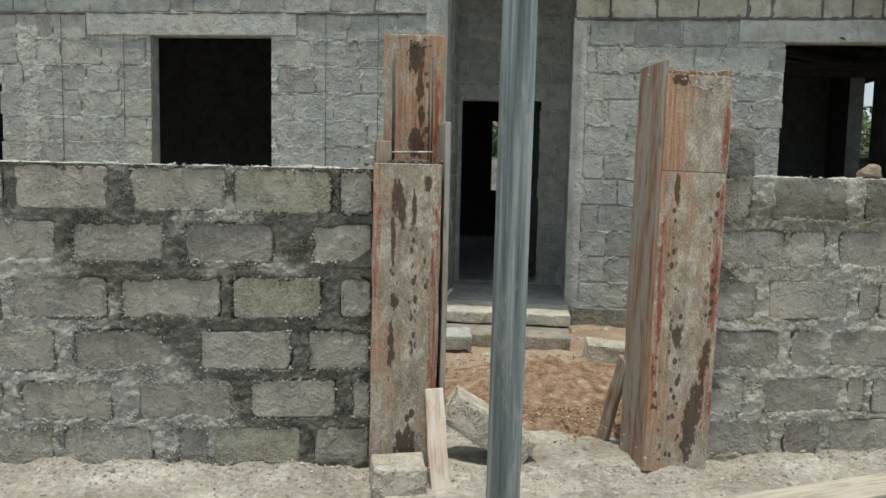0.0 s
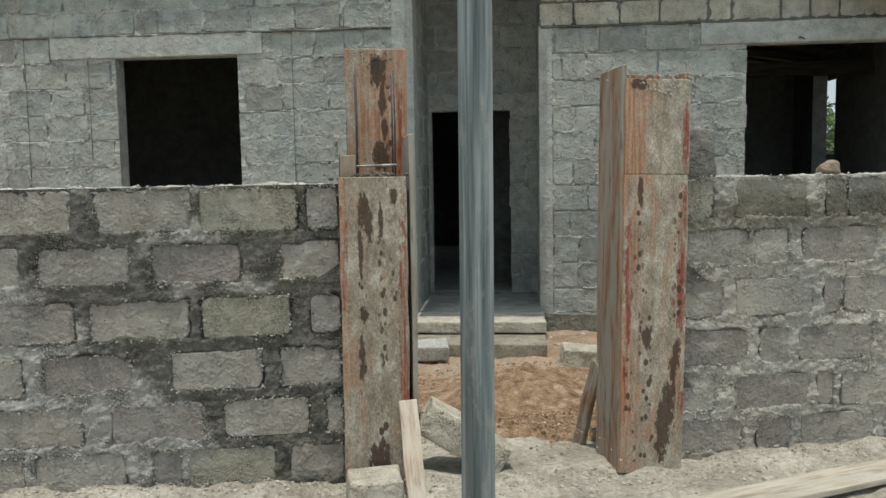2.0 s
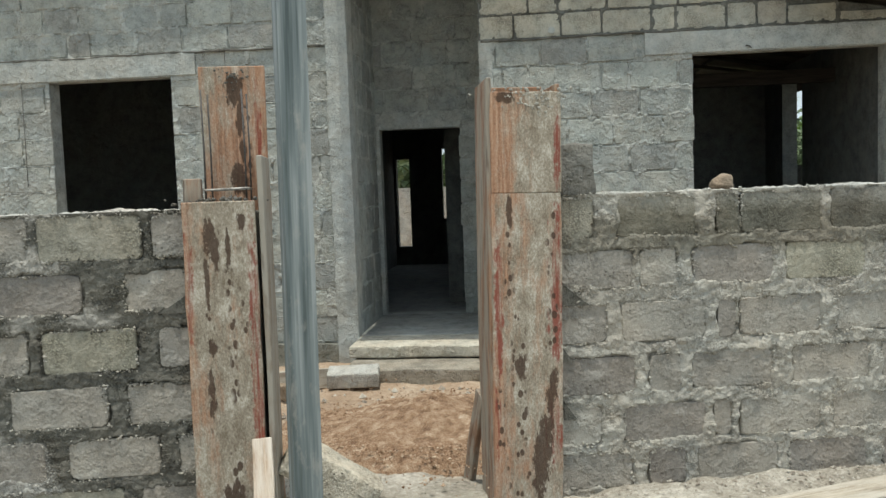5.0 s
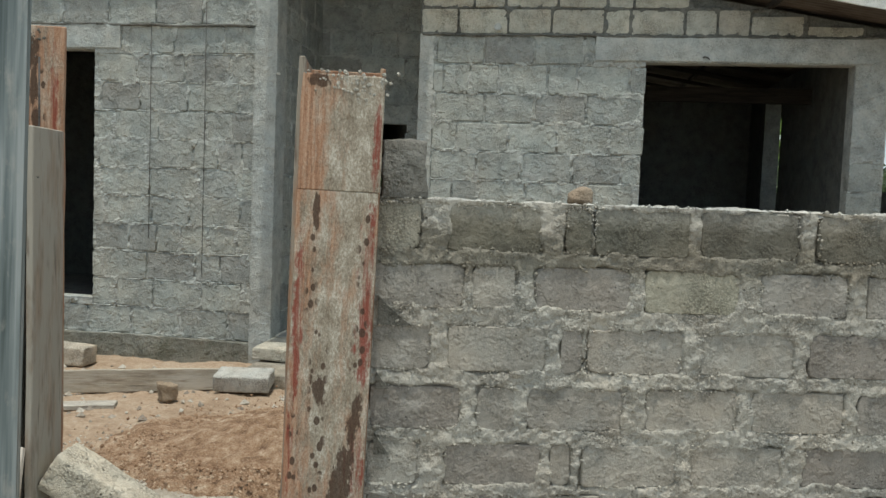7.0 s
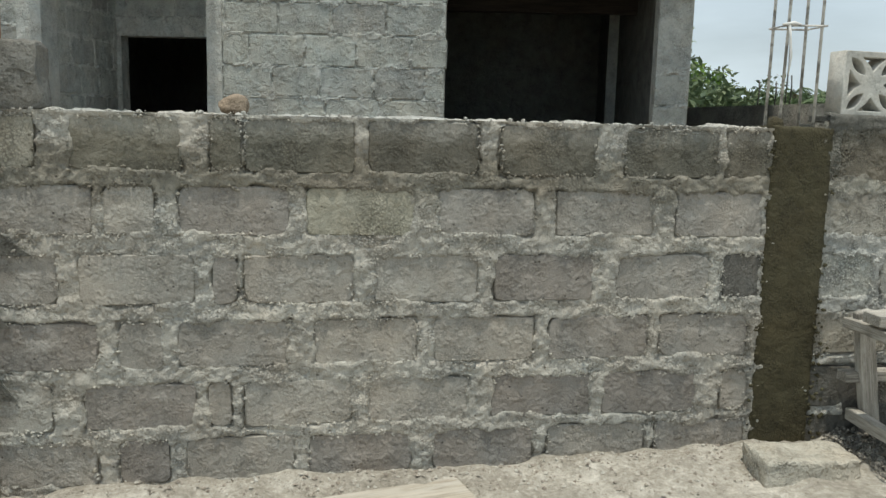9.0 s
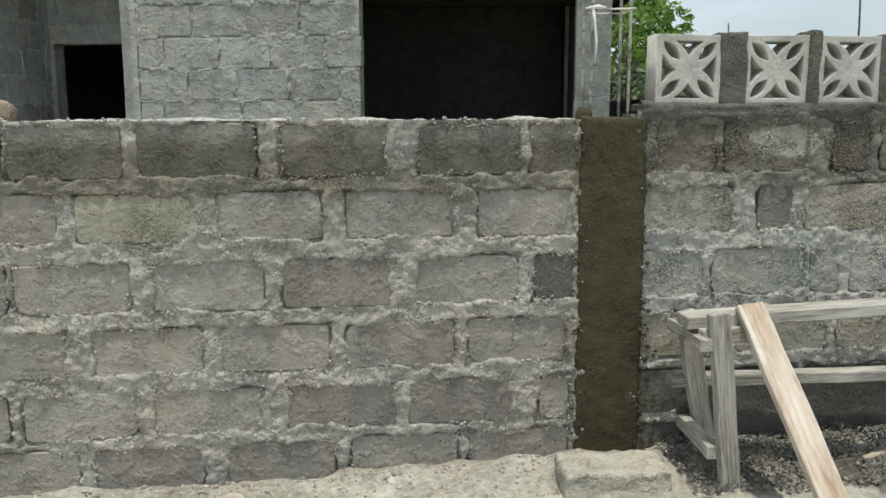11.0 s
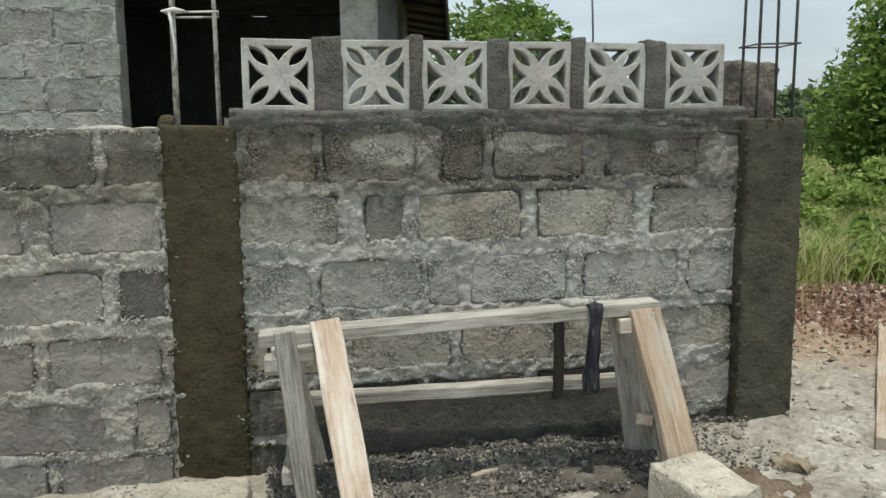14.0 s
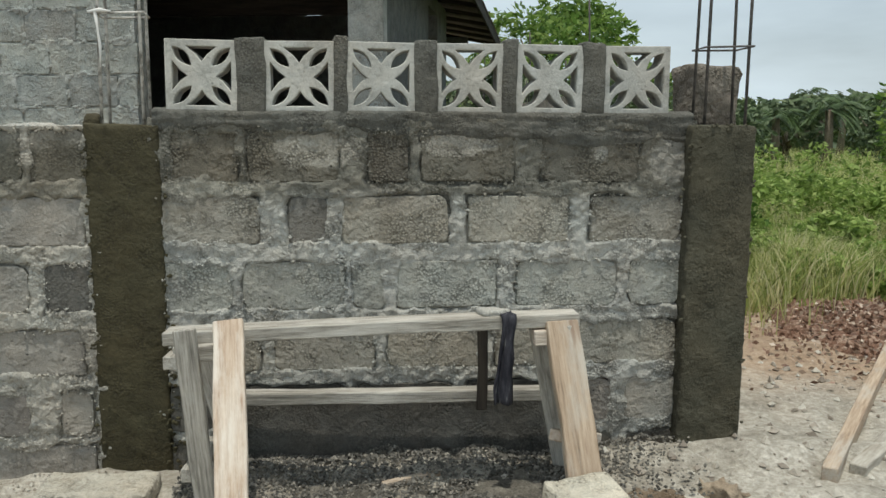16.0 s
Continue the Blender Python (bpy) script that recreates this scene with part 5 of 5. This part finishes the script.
heap("spoil_heap", 10.0, 6.1, 0.95, 1.1, 0.17, M_leaf_heap, 15, "reddish brown heap of soil and dry leaves", 0.04)


def stones(name, n, place, size, material, label, seed, lift=0.0):
    """Many small angular stones in one mesh."""
    rng = np.random.RandomState(seed)
    base = np.array([(1, 0, 0), (-1, 0, 0), (0, 1, 0), (0, -1, 0), (0, 0, 1), (0, 0, -1)], float)
    tri = [(0, 2, 4), (2, 1, 4), (1, 3, 4), (3, 0, 4), (2, 0, 5), (1, 2, 5), (3, 1, 5), (0, 3, 5)]
    verts, faces = [], []
    for i in range(n):
        x, y = place(rng)
        s = size[0] + (size[1] - size[0]) * rng.rand() ** 2.5
        ang = rng.rand() * 6.28
        pts = base * (s * rng.uniform(0.7, 1.15, 3)) + rng.uniform(-0.25, 0.25, (6, 3)) * s
        c, k = math.cos(ang), math.sin(ang)
        z = float(ground_z(np.array(x), np.array(y))) + s * 0.22 + lift
        o = len(verts)
        verts += [(x + c * q[0] - k * q[1], y + k * q[0] + c * q[1], z + q[2] * 0.85) for q in pts]
        faces += [tuple(o + j for j in t) for t in tri]
    return tagged(new(name, mesh_of(name, verts, faces, material, False)), label, "gravel", kind="stuff")


stones("gravel", 9000, lambda r: (r.uniform(5.45, 6.95 + 0.7 * r.rand()), 4.13 - 0.46 * r.rand() ** 1.5), (0.004, 0.0125), M_gravel, "dark crushed stone along the foot of the fence", 1, 0.022)
stones("gravel", 3200, lambda r: (r.normal(0.45, 0.3), r.normal(5.34, 0.35)), (0.004, 0.016), M_rubble, "pale gravel spread in the yard", 2)
stones("rubble", 5200, lambda r: (r.uniform(-3.0, 5.2), 4.12 - abs(r.normal(0, 0.22))), (0.0025, 0.0125), M_rubble, "crumbs of mortar along the foot of the fence", 3)
stones("rubble", 1500, lambda r: (r.uniform(6.6, 10.5), r.uniform(3.0, 5.6)), (0.006, 0.032), M_rubble, "scattered stones and rubble on bare ground", 4)
stones("clods", 4500, lambda r: (r.normal(1.3, 0.5), r.normal(5.5, 0.55)), (0.004, 0.014), M_clod, "crumbled clods on the sand heap", 8, 0.10)
stones("rubble", 350, lambda r: (r.uniform(-1.2, 2.6), r.uniform(6.2, 8.3)), (0.008, 0.045), M_rubble, "scattered stones before the house", 6)

rng = np.random.RandomState(31)
q = np.stack([9.95 + rng.normal(0, 0.55, 4000), 5.95 + rng.normal(0, 0.65, 4000)], 1)
hz = 0.06 + 0.14 * np.clip(1 - np.hypot((q[:, 0] - 10.0) / 0.95, (q[:, 1] - 6.1) / 1.1), 0, 1) + 0.03 * rng.rand(4000)
tagged(new("dry_leaves", leaf_mesh("dry_leaves", np.stack([q[:, 0], q[:, 1], hz], 1), 0.042, M_dry, 33, 0.0, 1.7)), "reddish brown dry leaves strewn over the heap", "leaves", kind="stuff")


# ---- pattern blocks on the third bay ----
def pattern_block():
    """A square pierced block: four leaf-shaped holes on the diagonals, four rounded triangles between."""
    cu = bpy.data.curves.new("pattern_block", "CURVE")
    cu.dimensions, cu.fill_mode, cu.extrude, cu.bevel_depth, cu.bevel_resolution = "2D", "BOTH", 0.055, 0.004, 1

    def loop(pts):
        s = cu.splines.new("POLY")
        s.points.add(len(pts) - 1)
        for q, (x, y) in zip(s.points, pts):
            q.co = (x, y, 0, 1)
        s.use_cyclic_u = True
    hs = 0.139
    loop([(-hs, -hs), (hs, -hs), (hs, hs), (-hs, hs)])
    for k in range(4):
        a = radians(45 + 90 * k)
        ca, sa = math.cos(a), math.sin(a)
        leaf = [(0.050 + 0.117 * t, 0.0245 * math.sin(math.pi * t) ** 0.9) for t in np.linspace(0, 1, 9)] + [(0.050 + 0.117 * t, -0.0245 * math.sin(math.pi * t) ** 0.9) for t in np.linspace(1, 0, 9)[1:-1]]
        loop([(u * ca - w * sa, u * sa + w * ca) for u, w in leaf])
        a = radians(90 * k)
        ca, sa = math.cos(a), math.sin(a)
        tri = [(0.050, 0.0), (0.082, -0.024), (0.112, -0.061), (0.117, -0.065), (0.120, -0.052), (0.120, 0.052), (0.117, 0.065), (0.112, 0.061), (0.082, 0.024)]
        loop([(u * ca - w * sa, u * sa + w * ca) for u, w in tri])
    ob = new("pattern_block", cu)
    bpy.context.view_layer.update()
    me = bpy.data.meshes.new_from_object(ob.evaluated_get(bpy.context.evaluated_depsgraph_get()))
    bpy.data.objects.remove(ob)
    me.name = "pattern_block"
    me.materials.clear()
    me.materials.append(M_deco)
    return me


PB = pattern_block()
DECO = [(5.558, 0.8), (5.945, -0.6), (6.275, 0.5), (6.640, -0.4), (6.978, 0.7), (7.352, -0.3)]
for i, (x, tilt) in enumerate(DECO):
    ob = tagged(part("pattern_block", PB, None), "pale cement pattern block with petal-shaped holes on the fence", "block", "pattern blocks on the fence")
    ob.matrix_world = pose(x, FRONT + 0.066, 1.660, 90, tilt, 0)
for i, ((x0, _), (x1, _)) in enumerate(zip(DECO, DECO[1:])):
    w = x1 - x0 - 0.29
    ob = tagged(part("mortar_joint", rough_box(w + 0.018, 0.115, 0.30 + 0.012 * (i % 2), 70 + i, 0.009, 5), M_plaster), "dark mortar joint between pattern blocks", "mortar", "mortar joints between pattern blocks")
    ob.matrix_world = pose((x0 + x1) / 2, FRONT + 0.055, 1.512)

# ---- bare reinforcement ----
def cage(label, xs, ys, z0, z1, ties, material, seed):
    t = tagged(empty("rebar_cage", pose(xs[0], ys[0], z0)), label, "rebar")
    rnd = random.Random(seed)
    for x in xs:
        for y in ys:
            dx, dy = x - xs[0], y - ys[0]
            top = z1 - z0 - rnd.uniform(0, 0.12)
            part("rebar", rod_bm([(dx, dy, -0.05), (dx + rnd.uniform(-0.012, 0.012), dy, top * 0.5), (dx + rnd.uniform(-0.02, 0.02), dy + rnd.uniform(-0.01, 0.01), top)], 0.0068), material, t)
    X, Y = xs[1] - xs[0], ys[1] - ys[0]
    for z in ties:
        part("stirrup", rod_bm([(-0.015, -0.01, z - z0), (X + 0.02, -0.01, z - z0 + 0.008), (X + 0.01, Y + 0.01, z - z0 + 0.004), (-0.01, Y + 0.01, z - z0), (-0.015, -0.01, z - z0)], 0.0045), material, t)
    return t


cl = cage("tall pale cement-splashed rebar cage rising from the wet column", (5.15, 5.315), (4.215, 4.33), 1.45, 3.3, (1.90, 2.35), M_rebar_pale, 2)
rag = bmesh.new()
rod_bm([(0.0, -0.014, 0.46), (0.008, -0.02, 0.40), (0.016, -0.022, 0.32), (0.012, -0.02, 0.24)], [0.008, 0.005, 0.006, 0.002], rag, 6)
rod_bm([(-0.03, -0.012, 0.455), (0.02, -0.02, 0.462), (0.06, -0.012, 0.458)], [0.004, 0.009, 0.003], rag, 6)
part("rag", rag, M_rag_white, cl, "white rag knotted to the stirrup")
cage("rusty rebar cage rising from the corner column", (7.65, 7.83), (4.16, 4.29), 1.47, 2.75, (1.80,), M_rebar, 5)

# fence going back from the corner, dark cement, with its own starter bars
v, f = skin(6.2, 13.5, -0.2, 1.71, [], 0.06, 0.01, 77)
v, f = add_boxes(v, f, [(6.2, 13.5, 0.02, 0.17, -0.3, 1.70), (4.37, 6.2, 0.02, 0.17, -0.3, 1.465)])
wall_4 = new("wall_4", mesh_of("wall_4", v, f, M_plaster))
wall_4.matrix_world = pose(7.66, 0, 0, 0, 0, 90) @ pose(0, -0.17, 0)
tagged(wall_4, "dark rendered fence wall running back along the plot", "wall", kind="structure")
stub = tagged(part("concrete_block", rough_box(0.24, 0.2, 0.29, 81, 0.022, 5, 0.03), M_stub), "rough brown block on the fence behind the corner column", "block")
stub.matrix_world = pose(7.80, 4.52, 1.46, 0, 0, 8)
for y, z in ((6.4, 2.36), (8.4, 2.35), (11.2, 2.4)):
    c_ = tagged(empty("starter_bars", pose(7.75, y, 1.70)), "rusty starter bars standing out of the fence", "rebar", "starter bars on the fence")
    for k, (dx, dy, h) in enumerate(((0, 0, z - 1.7), (0.08, 0.05, (z - 1.7) * 0.45), (0.02, 0.22, (z - 1.7) * 0.35), (-0.05, 0.42, (z - 1.7) * 0.4))):
        part("rebar", rod_bm([(dx, dy, -0.04), (dx + 0.01, dy, h * 0.6), (dx, dy, h)], 0.007), M_rebar, c_)

# ---- trestle bench by the fence ----
bench = tagged(empty("trestle_bench", pose(6.2, 3.9, 0)), "rough timber trestle bench standing against the fence", "bench")
inv = Matrix.Translation((-6.2, -3.9, 0))


def bt(name, p, q, w, t, face, m, s, label=""):
    ob = timber(name, p, q, w, t, face, m, s, bench, label)
    ob.matrix_basis = inv @ ob.matrix_basis
    return ob


bt("top_plank", (5.445, 3.875, 0.668), (7.03, 3.835, 0.722), 0.115, 0.05, (0, 0, 1), M_grey_wood, 71, "weathered grey top plank")
bt("leg", (5.612, 3.725, -0.06), (5.540, 3.760, 0.722), 0.078, 0.045, (0, -1, 0.1), M_grey_wood, 73, "weathered grey leg")
bt("leg", (5.685, 4.09, -0.06), (5.535, 4.05, 0.66), 0.08, 0.045, (0, -1, 0.1), M_grey_wood, 74)
bt("leg", (7.085, 4.02, -0.06), (6.915, 3.90, 0.70), 0.13, 0.045, (-0.35, -1, 0.1), M_grey_wood, 75)
bt("leg", (7.07, 3.66, -0.05), (6.97, 3.80, 0.70), 0.10, 0.045, (-1, -0.6, 0.1), M_grey_wood, 76)
bt("cross_piece", (5.49, 3.80, 0.62), (5.69, 3.81, 0.63), 0.06, 0.05, (0, -1, 0), M_grey_wood, 77)
bt("cross_piece", (5.487, 3.735, 0.60), (5.50, 4.10, 0.60), 0.05, 0.05, (1, 0, 0), M_grey_wood, 78)
bt("cross_piece", (5.535, 3.735, 0.165), (5.56, 4.10, 0.165), 0.055, 0.05, (1, 0, 0), M_grey_wood, 79)
bt("cross_piece", (6.85, 3.795, 0.655), (6.99, 3.79, 0.66), 0.06, 0.05, (0, -1, 0), M_fresh_wood, 80)
bt("cross_piece", (6.93, 3.70, 0.29), (7.20, 4.10, 0.12), 0.06, 0.045, (0, 0, 1), M_fresh_wood, 81)
bt("rail", (5.49, 4.09, 0.350), (7.02, 4.075, 0.340), 0.05, 0.07, (0, -1, 0), M_grey_wood, 82, "low grey rail")
bt("brace", (5.79, 3.12, -0.05), (5.69, 3.815, 0.735), 0.112, 0.035, (0, -1, 0.3), M_fresh_wood, 83, "fresh pale sawn brace plank")
bt("brace", (6.985, 3.46, 0.16), (6.955, 3.79, 0.715), 0.125, 0.05, (0, -1, 0.3), M_tan_wood, 84, "tan sawn brace plank")
# hanging dark strap, modelled as a narrow board
bt("upright", (6.688, 4.045, 0.285), (6.685, 4.03, 0.68), 0.042, 0.03, (0, -1, 0), M_roofwood, 85, "dark strap hanging in front of the rail")

# black rag hung over the plank
xs, ts = np.linspace(-0.026, 0.026, 9), np.linspace(0, 1, 26)
U, Tt = np.meshgrid(xs, ts, indexing="ij")
drop = np.clip((Tt - 0.3) / 0.7, 0, 1)
cx = U * (1 + 0.35 * fbm(U * 20, Tt * 4, 3, 2)) * (0.75 + 0.5 * Tt) + 0.012 * np.sin(Tt * 5)
cy = -0.075 + 0.09 * (1 - np.clip(Tt / 0.3, 0, 1)) - 0.012 * np.sin(U * 150) * (0.3 + drop) - 0.012
cz = 0.728 + 0.02 * (1 - Tt) - 0.33 * drop + 0.008 * fbm(U * 60, Tt * 6, 8, 2)
cloth = tagged(new("rag", mesh_of("rag", np.stack([cx.ravel(), cy.ravel(), cz.ravel()], 1), grid_faces(9, 26), M_rag_black)), "dusty black rag hanging over the bench plank", "rag")
cloth.location = (6.735, 3.86, 0.0)
sol = cloth.modifiers.new("thickness", "SOLIDIFY")
sol.thickness = 0.008
pat = tagged(part("mortar_pat", rough_box(0.13, 0.08, 0.03, 91, 0.014, 4), M_top), "white dab of dried mortar on the bench plank", "mortar")
pat.matrix_world = pose(6.70, 3.855, 0.730, 0, 0, 12)

# blocks on the ground by the bench
loose_block("concrete_block", pose(5.17, 3.86, -0.05, 0, 0, -2), (0.43, 0.22, 0.145), 92, M_loose, "rough pale concrete block by the wet column", amp=0.012)
loose_block("concrete_block", pose(6.96, 3.30, -0.03, 4, 0, 12), (0.25, 0.30, 0.265), 93, M_loose, "pale concrete block propping the bench brace", amp=0.014)
loose_block("stone", pose(7.62, 3.72, -0.03, 0, 0, 25), (0.15, 0.12, 0.08), 94, M_fieldstone, "brown lump of rubble on the ground", "stone", 0.05)
timber_thing("stick", (6.263, 3.866, 0.045), (6.501, 3.944, 0.05), 0.028, 0.02, (0, 0, 1), M_tan_wood, 95, "short stick lying on the ground", "stick")
timber_thing("plank", (8.09, 3.77, 0.05), (9.74, 5.78, 0.07), 0.065, 0.075, (0, 0, 1), M_tan_wood, 96, "long tan plank lying on bare ground")
timber_thing("plank", (8.26, 3.84, 0.04), (8.68, 4.20, 0.05), 0.07, 0.05, (0, 0, 1), M_pale_plank, 97, "short plank lying beside the long one")

# ---- growth and distance ----
def crown_points(n, centre, radius, lumps, seed):
    """Points gathered in clumps on an uneven crown, with gaps between the clumps."""
    rng = np.random.RandomState(seed)
    q = rng.normal(size=(lumps, 3))
    q /= np.linalg.norm(q, axis=1)[:, None]
    q *= (rng.uniform(0.45, 1.05, lumps) ** 0.6)[:, None] * np.asarray(radius)
    who = rng.randint(0, lumps, n)
    r = np.mean(radius) * rng.uniform(0.16, 0.36, lumps)
    w = rng.normal(size=(n, 3))
    w /= np.linalg.norm(w, axis=1)[:, None]
    return q[who] * 1.0 + w * (r[who] * rng.uniform(0.4, 1.0, n) ** 0.5)[:, None] + np.asarray(centre)


def tree(at, height, radius, leaves, lumps, leaf, seed, label, material=None):
    x, y = at
    z = float(ground_z(np.array(float(x)), np.array(float(y)))) - 0.05
    t = tagged(empty("tree", pose(x, y, z)), label, "tree")
    rnd = random.Random(seed)
    ch = height - radius[2]
    tr = rod_bm([(0, 0, 0), (0.05, 0.03, ch * 0.4), (-0.03, 0.0, ch * 0.8), (0, 0, ch)], [0.17, 0.13, 0.10, 0.06], None, 9)
    for k in range(7):
        a = k * 0.9 + rnd.uniform(0, 0.5)
        e = (math.cos(a) * radius[0] * 0.7, math.sin(a) * radius[1] * 0.7, ch + rnd.uniform(-0.3, 0.6) * radius[2])
        rod_bm([(0, 0, ch * rnd.uniform(0.45, 0.85)), (e[0] * 0.45, e[1] * 0.45, ch * 0.9), e], [0.07, 0.05, 0.02], tr, 6)
    part("trunk", tr, M_bark, t)
    part("crown", leaf_mesh("crown", crown_points(leaves, (0, 0, ch), radius, lumps, seed), leaf, material or M_leaf, seed), None, t)
    return t


tree((12.3, 24.0), 5.3, (2.3, 2.3, 2.6), 9000, 70, 0.26, 5, "leafy green mango tree behind the house")
tree((18.9, 13.6), 4.5, (3.0, 3.0, 2.7), 70000, 210, 0.19, 7, "large dense green mango tree beyond the fence")
for k, (x, y, h, r) in enumerate(((8.8, 17.0, 2.7, 1.3), (11.0, 18.0, 2.8, 1.6), (13.4, 20.0, 2.6, 1.6), (15.6, 23.0, 2.5, 1.7))):
    tree((x, y), h, (r, r, h * 0.5), 3600, 45, 0.22, 40 + k, "dense bushy young tree behind the fence", M_farleaf)
tree((9.6, 19.0), 4.2, (1.2, 1.2, 1.8), 3000, 40, 0.2, 9, "slim leafy tree behind the house")

# tall grass and shrubs beside the plot
def grass(name, n, place, height, material, seed, label):
    rng = np.random.RandomState(seed)
    P = np.array([place(rng) for _ in range(n)])
    g = ground_z(P[:, 0], P[:, 1])
    h = rng.uniform(0.5, 1.0, n) * height * (0.55 + 0.75 * vnoise(P[:, 0] * 0.9, P[:, 1] * 0.9, seed))
    a = rng.uniform(0, 6.28, n)
    w = rng.uniform(0.003, 0.0075, n) * (0.6 + height)
    lean = rng.normal(0, 0.42, (n, 2)) * h[:, None]
    sx, sy = np.cos(a) * w, np.sin(a) * w
    v = np.concatenate([
        np.stack([P[:, 0] - sx, P[:, 1] - sy, g - 0.03], 1), np.stack([P[:, 0] + sx, P[:, 1] + sy, g - 0.03], 1),
        np.stack([P[:, 0] + lean[:, 0] * 0.4 + sx * 0.8, P[:, 1] + lean[:, 1] * 0.4 + sy * 0.8, g + h * 0.6], 1),
        np.stack([P[:, 0] + lean[:, 0] * 0.4 - sx * 0.8, P[:, 1] + lean[:, 1] * 0.4 - sy * 0.8, g + h * 0.6], 1),
        np.stack([P[:, 0] + lean[:, 0], P[:, 1] + lean[:, 1], g + h], 1)], 0)
    i = np.arange(n)
    f = np.stack([i, i + n, i + 2 * n, i + 3 * n], 1).tolist() + np.stack([i + 3 * n, i + 2 * n, i + 4 * n], 1).tolist()
    return tagged(new(name, mesh_of(name, v, f, material, False)), label, "grass", kind="stuff")


def meadow(r):
    y = 7.6 + 14 * r.rand() ** 1.5
    x = 8.6 + 0.12 * (y - 7) + r.rand() * (4 + 0.75 * (y - 7))
    return (x, y + 0.45 * r.normal() + 2.2 * float(vnoise(x * 1.1, 0.5, 3)) - 0.5)


grass("tall_grass", 66000, meadow, 0.5, M_grass, 3, "tall bright green and straw-coloured grass beside the plot")
grass("far_grass", 20000, lambda r: (r.uniform(12, 48), 20 + 26 * r.rand()), 0.9, M_grass, 4, "rough field grass towards the trees")
for k, (x, y, rr, h) in enumerate(((9.9, 9.3, 0.7, 0.9), (10.9, 8.6, 0.5, 0.6), (11.6, 11.0, 0.9, 1.1), (13.2, 10.2, 0.9, 1.0), (10.6, 12.6, 0.9, 1.1), (13.8, 14.0, 1.2, 1.2), (9.4, 8.1, 0.35, 0.45), *[(random.Random(900 + i).uniform(9.3, 15.5), random.Random(950 + i).uniform(8.0, 16.0), random.Random(970 + i).uniform(0.35, 0.8), random.Random(990 + i).uniform(0.4, 0.85)) for i in range(22)], *[(random.Random(300 + i).uniform(9.3, 12.5), random.Random(350 + i).uniform(7.4, 10.0), random.Random(370 + i).uniform(0.2, 0.5), random.Random(390 + i).uniform(0.25, 0.6)) for i in range(34)])):
    z = float(ground_z(np.array(float(x)), np.array(float(y))))
    pts = crown_points(int(1800 * rr + 500), (0, 0, h * 0.45), (rr, rr, h * 0.5), 26, 60 + k)
    pts[:, 2] = np.abs(pts[:, 2])
    sh = tagged(new("shrub", leaf_mesh("shrub", pts, 0.11, M_bush if k % 4 else M_leaf, 70 + k)), "low leafy green shrub in the tall grass", "shrub", "shrubs in the grass")
    sh.location = (x, y, z)

# far woods: a long uneven belt of foliage
rng = np.random.RandomState(8)
N = 42000
fx = rng.uniform(-60, 120, N)
fy = 58 + rng.uniform(0, 14, N) + 0.1 * np.abs(fx)
top = 2.6 + 2.6 * vnoise(fx / 7, fx * 0 + 2, 3) + 1.6 * vnoise(fx / 2.3, fy / 5, 4)
fz = top * rng.uniform(0.0, 1.0, N) ** 0.7
tagged(new("far_woods", leaf_mesh("far_woods", np.stack([fx, fy, fz], 1), 1.0, M_farleaf, 9, 0.1, 1.6)), "hazy belt of trees beyond the field", "woods", kind="stuff")


rng = np.random.RandomState(18)
for k in range(9):
    x, y = 17.5 + k * 2.1 + rng.uniform(-0.7, 0.7), 30 + rng.uniform(-2, 5)
    tree((x, y), rng.uniform(2.0, 2.9), (1.7, 1.7, 1.25), 1700, 30, 0.34, 80 + k, "dark leafy tree at the far edge of the field", M_farleaf)


def palm(x, y, h, seed):
    t = tagged(empty("palm_tree", pose(x, y, 0)), "distant oil palm with drooping fronds", "palm", "palms at the edge of the field")
    rnd = random.Random(seed)
    part("trunk", rod_bm([(0, 0, -0.3), (0.1, 0, h * 0.5), (0.05, 0, h)], [0.22, 0.16, 0.14], None, 8), M_bark, t)
    verts, faces = [], []
    for k in range(22):
        a, up = rnd.uniform(0, 6.28), rnd.uniform(-0.2, 1.1)
        L = rnd.uniform(0.9, 1.35)
        for s in np.linspace(0.12, 1, 15):
            r, z = L * s, h + up * L * s - 1.2 * s * s * L * 0.7
            for side in (1, -1):
                w = 0.34 * (1 - s * 0.6)
                px, py = math.cos(a) * r, math.sin(a) * r
                ox, oy = -math.sin(a) * side * w + math.cos(a) * w * 0.6, math.cos(a) * side * w + math.sin(a) * w * 0.6
                o = len(verts)
                verts += [(px - math.cos(a) * 0.05, py - math.sin(a) * 0.05, z), (px + math.cos(a) * 0.05, py + math.sin(a) * 0.05, z), (px + ox, py + oy, z - 0.14)]
                faces.append((o, o + 1, o + 2))
    part("crown", mesh_of("crown", verts, faces, M_palm, False), None, t)


for k, (x, y, h) in enumerate(((23.4, 30, 2.3), (21.6, 30.5, 2.0), (26.5, 36, 2.6), (30.0, 40, 3.0), (36, 46, 3.4), (25.0, 44, 3.0), (41, 47, 3.8), (31.5, 46, 3.6))):
    palm(x, y, h, 20 + k)
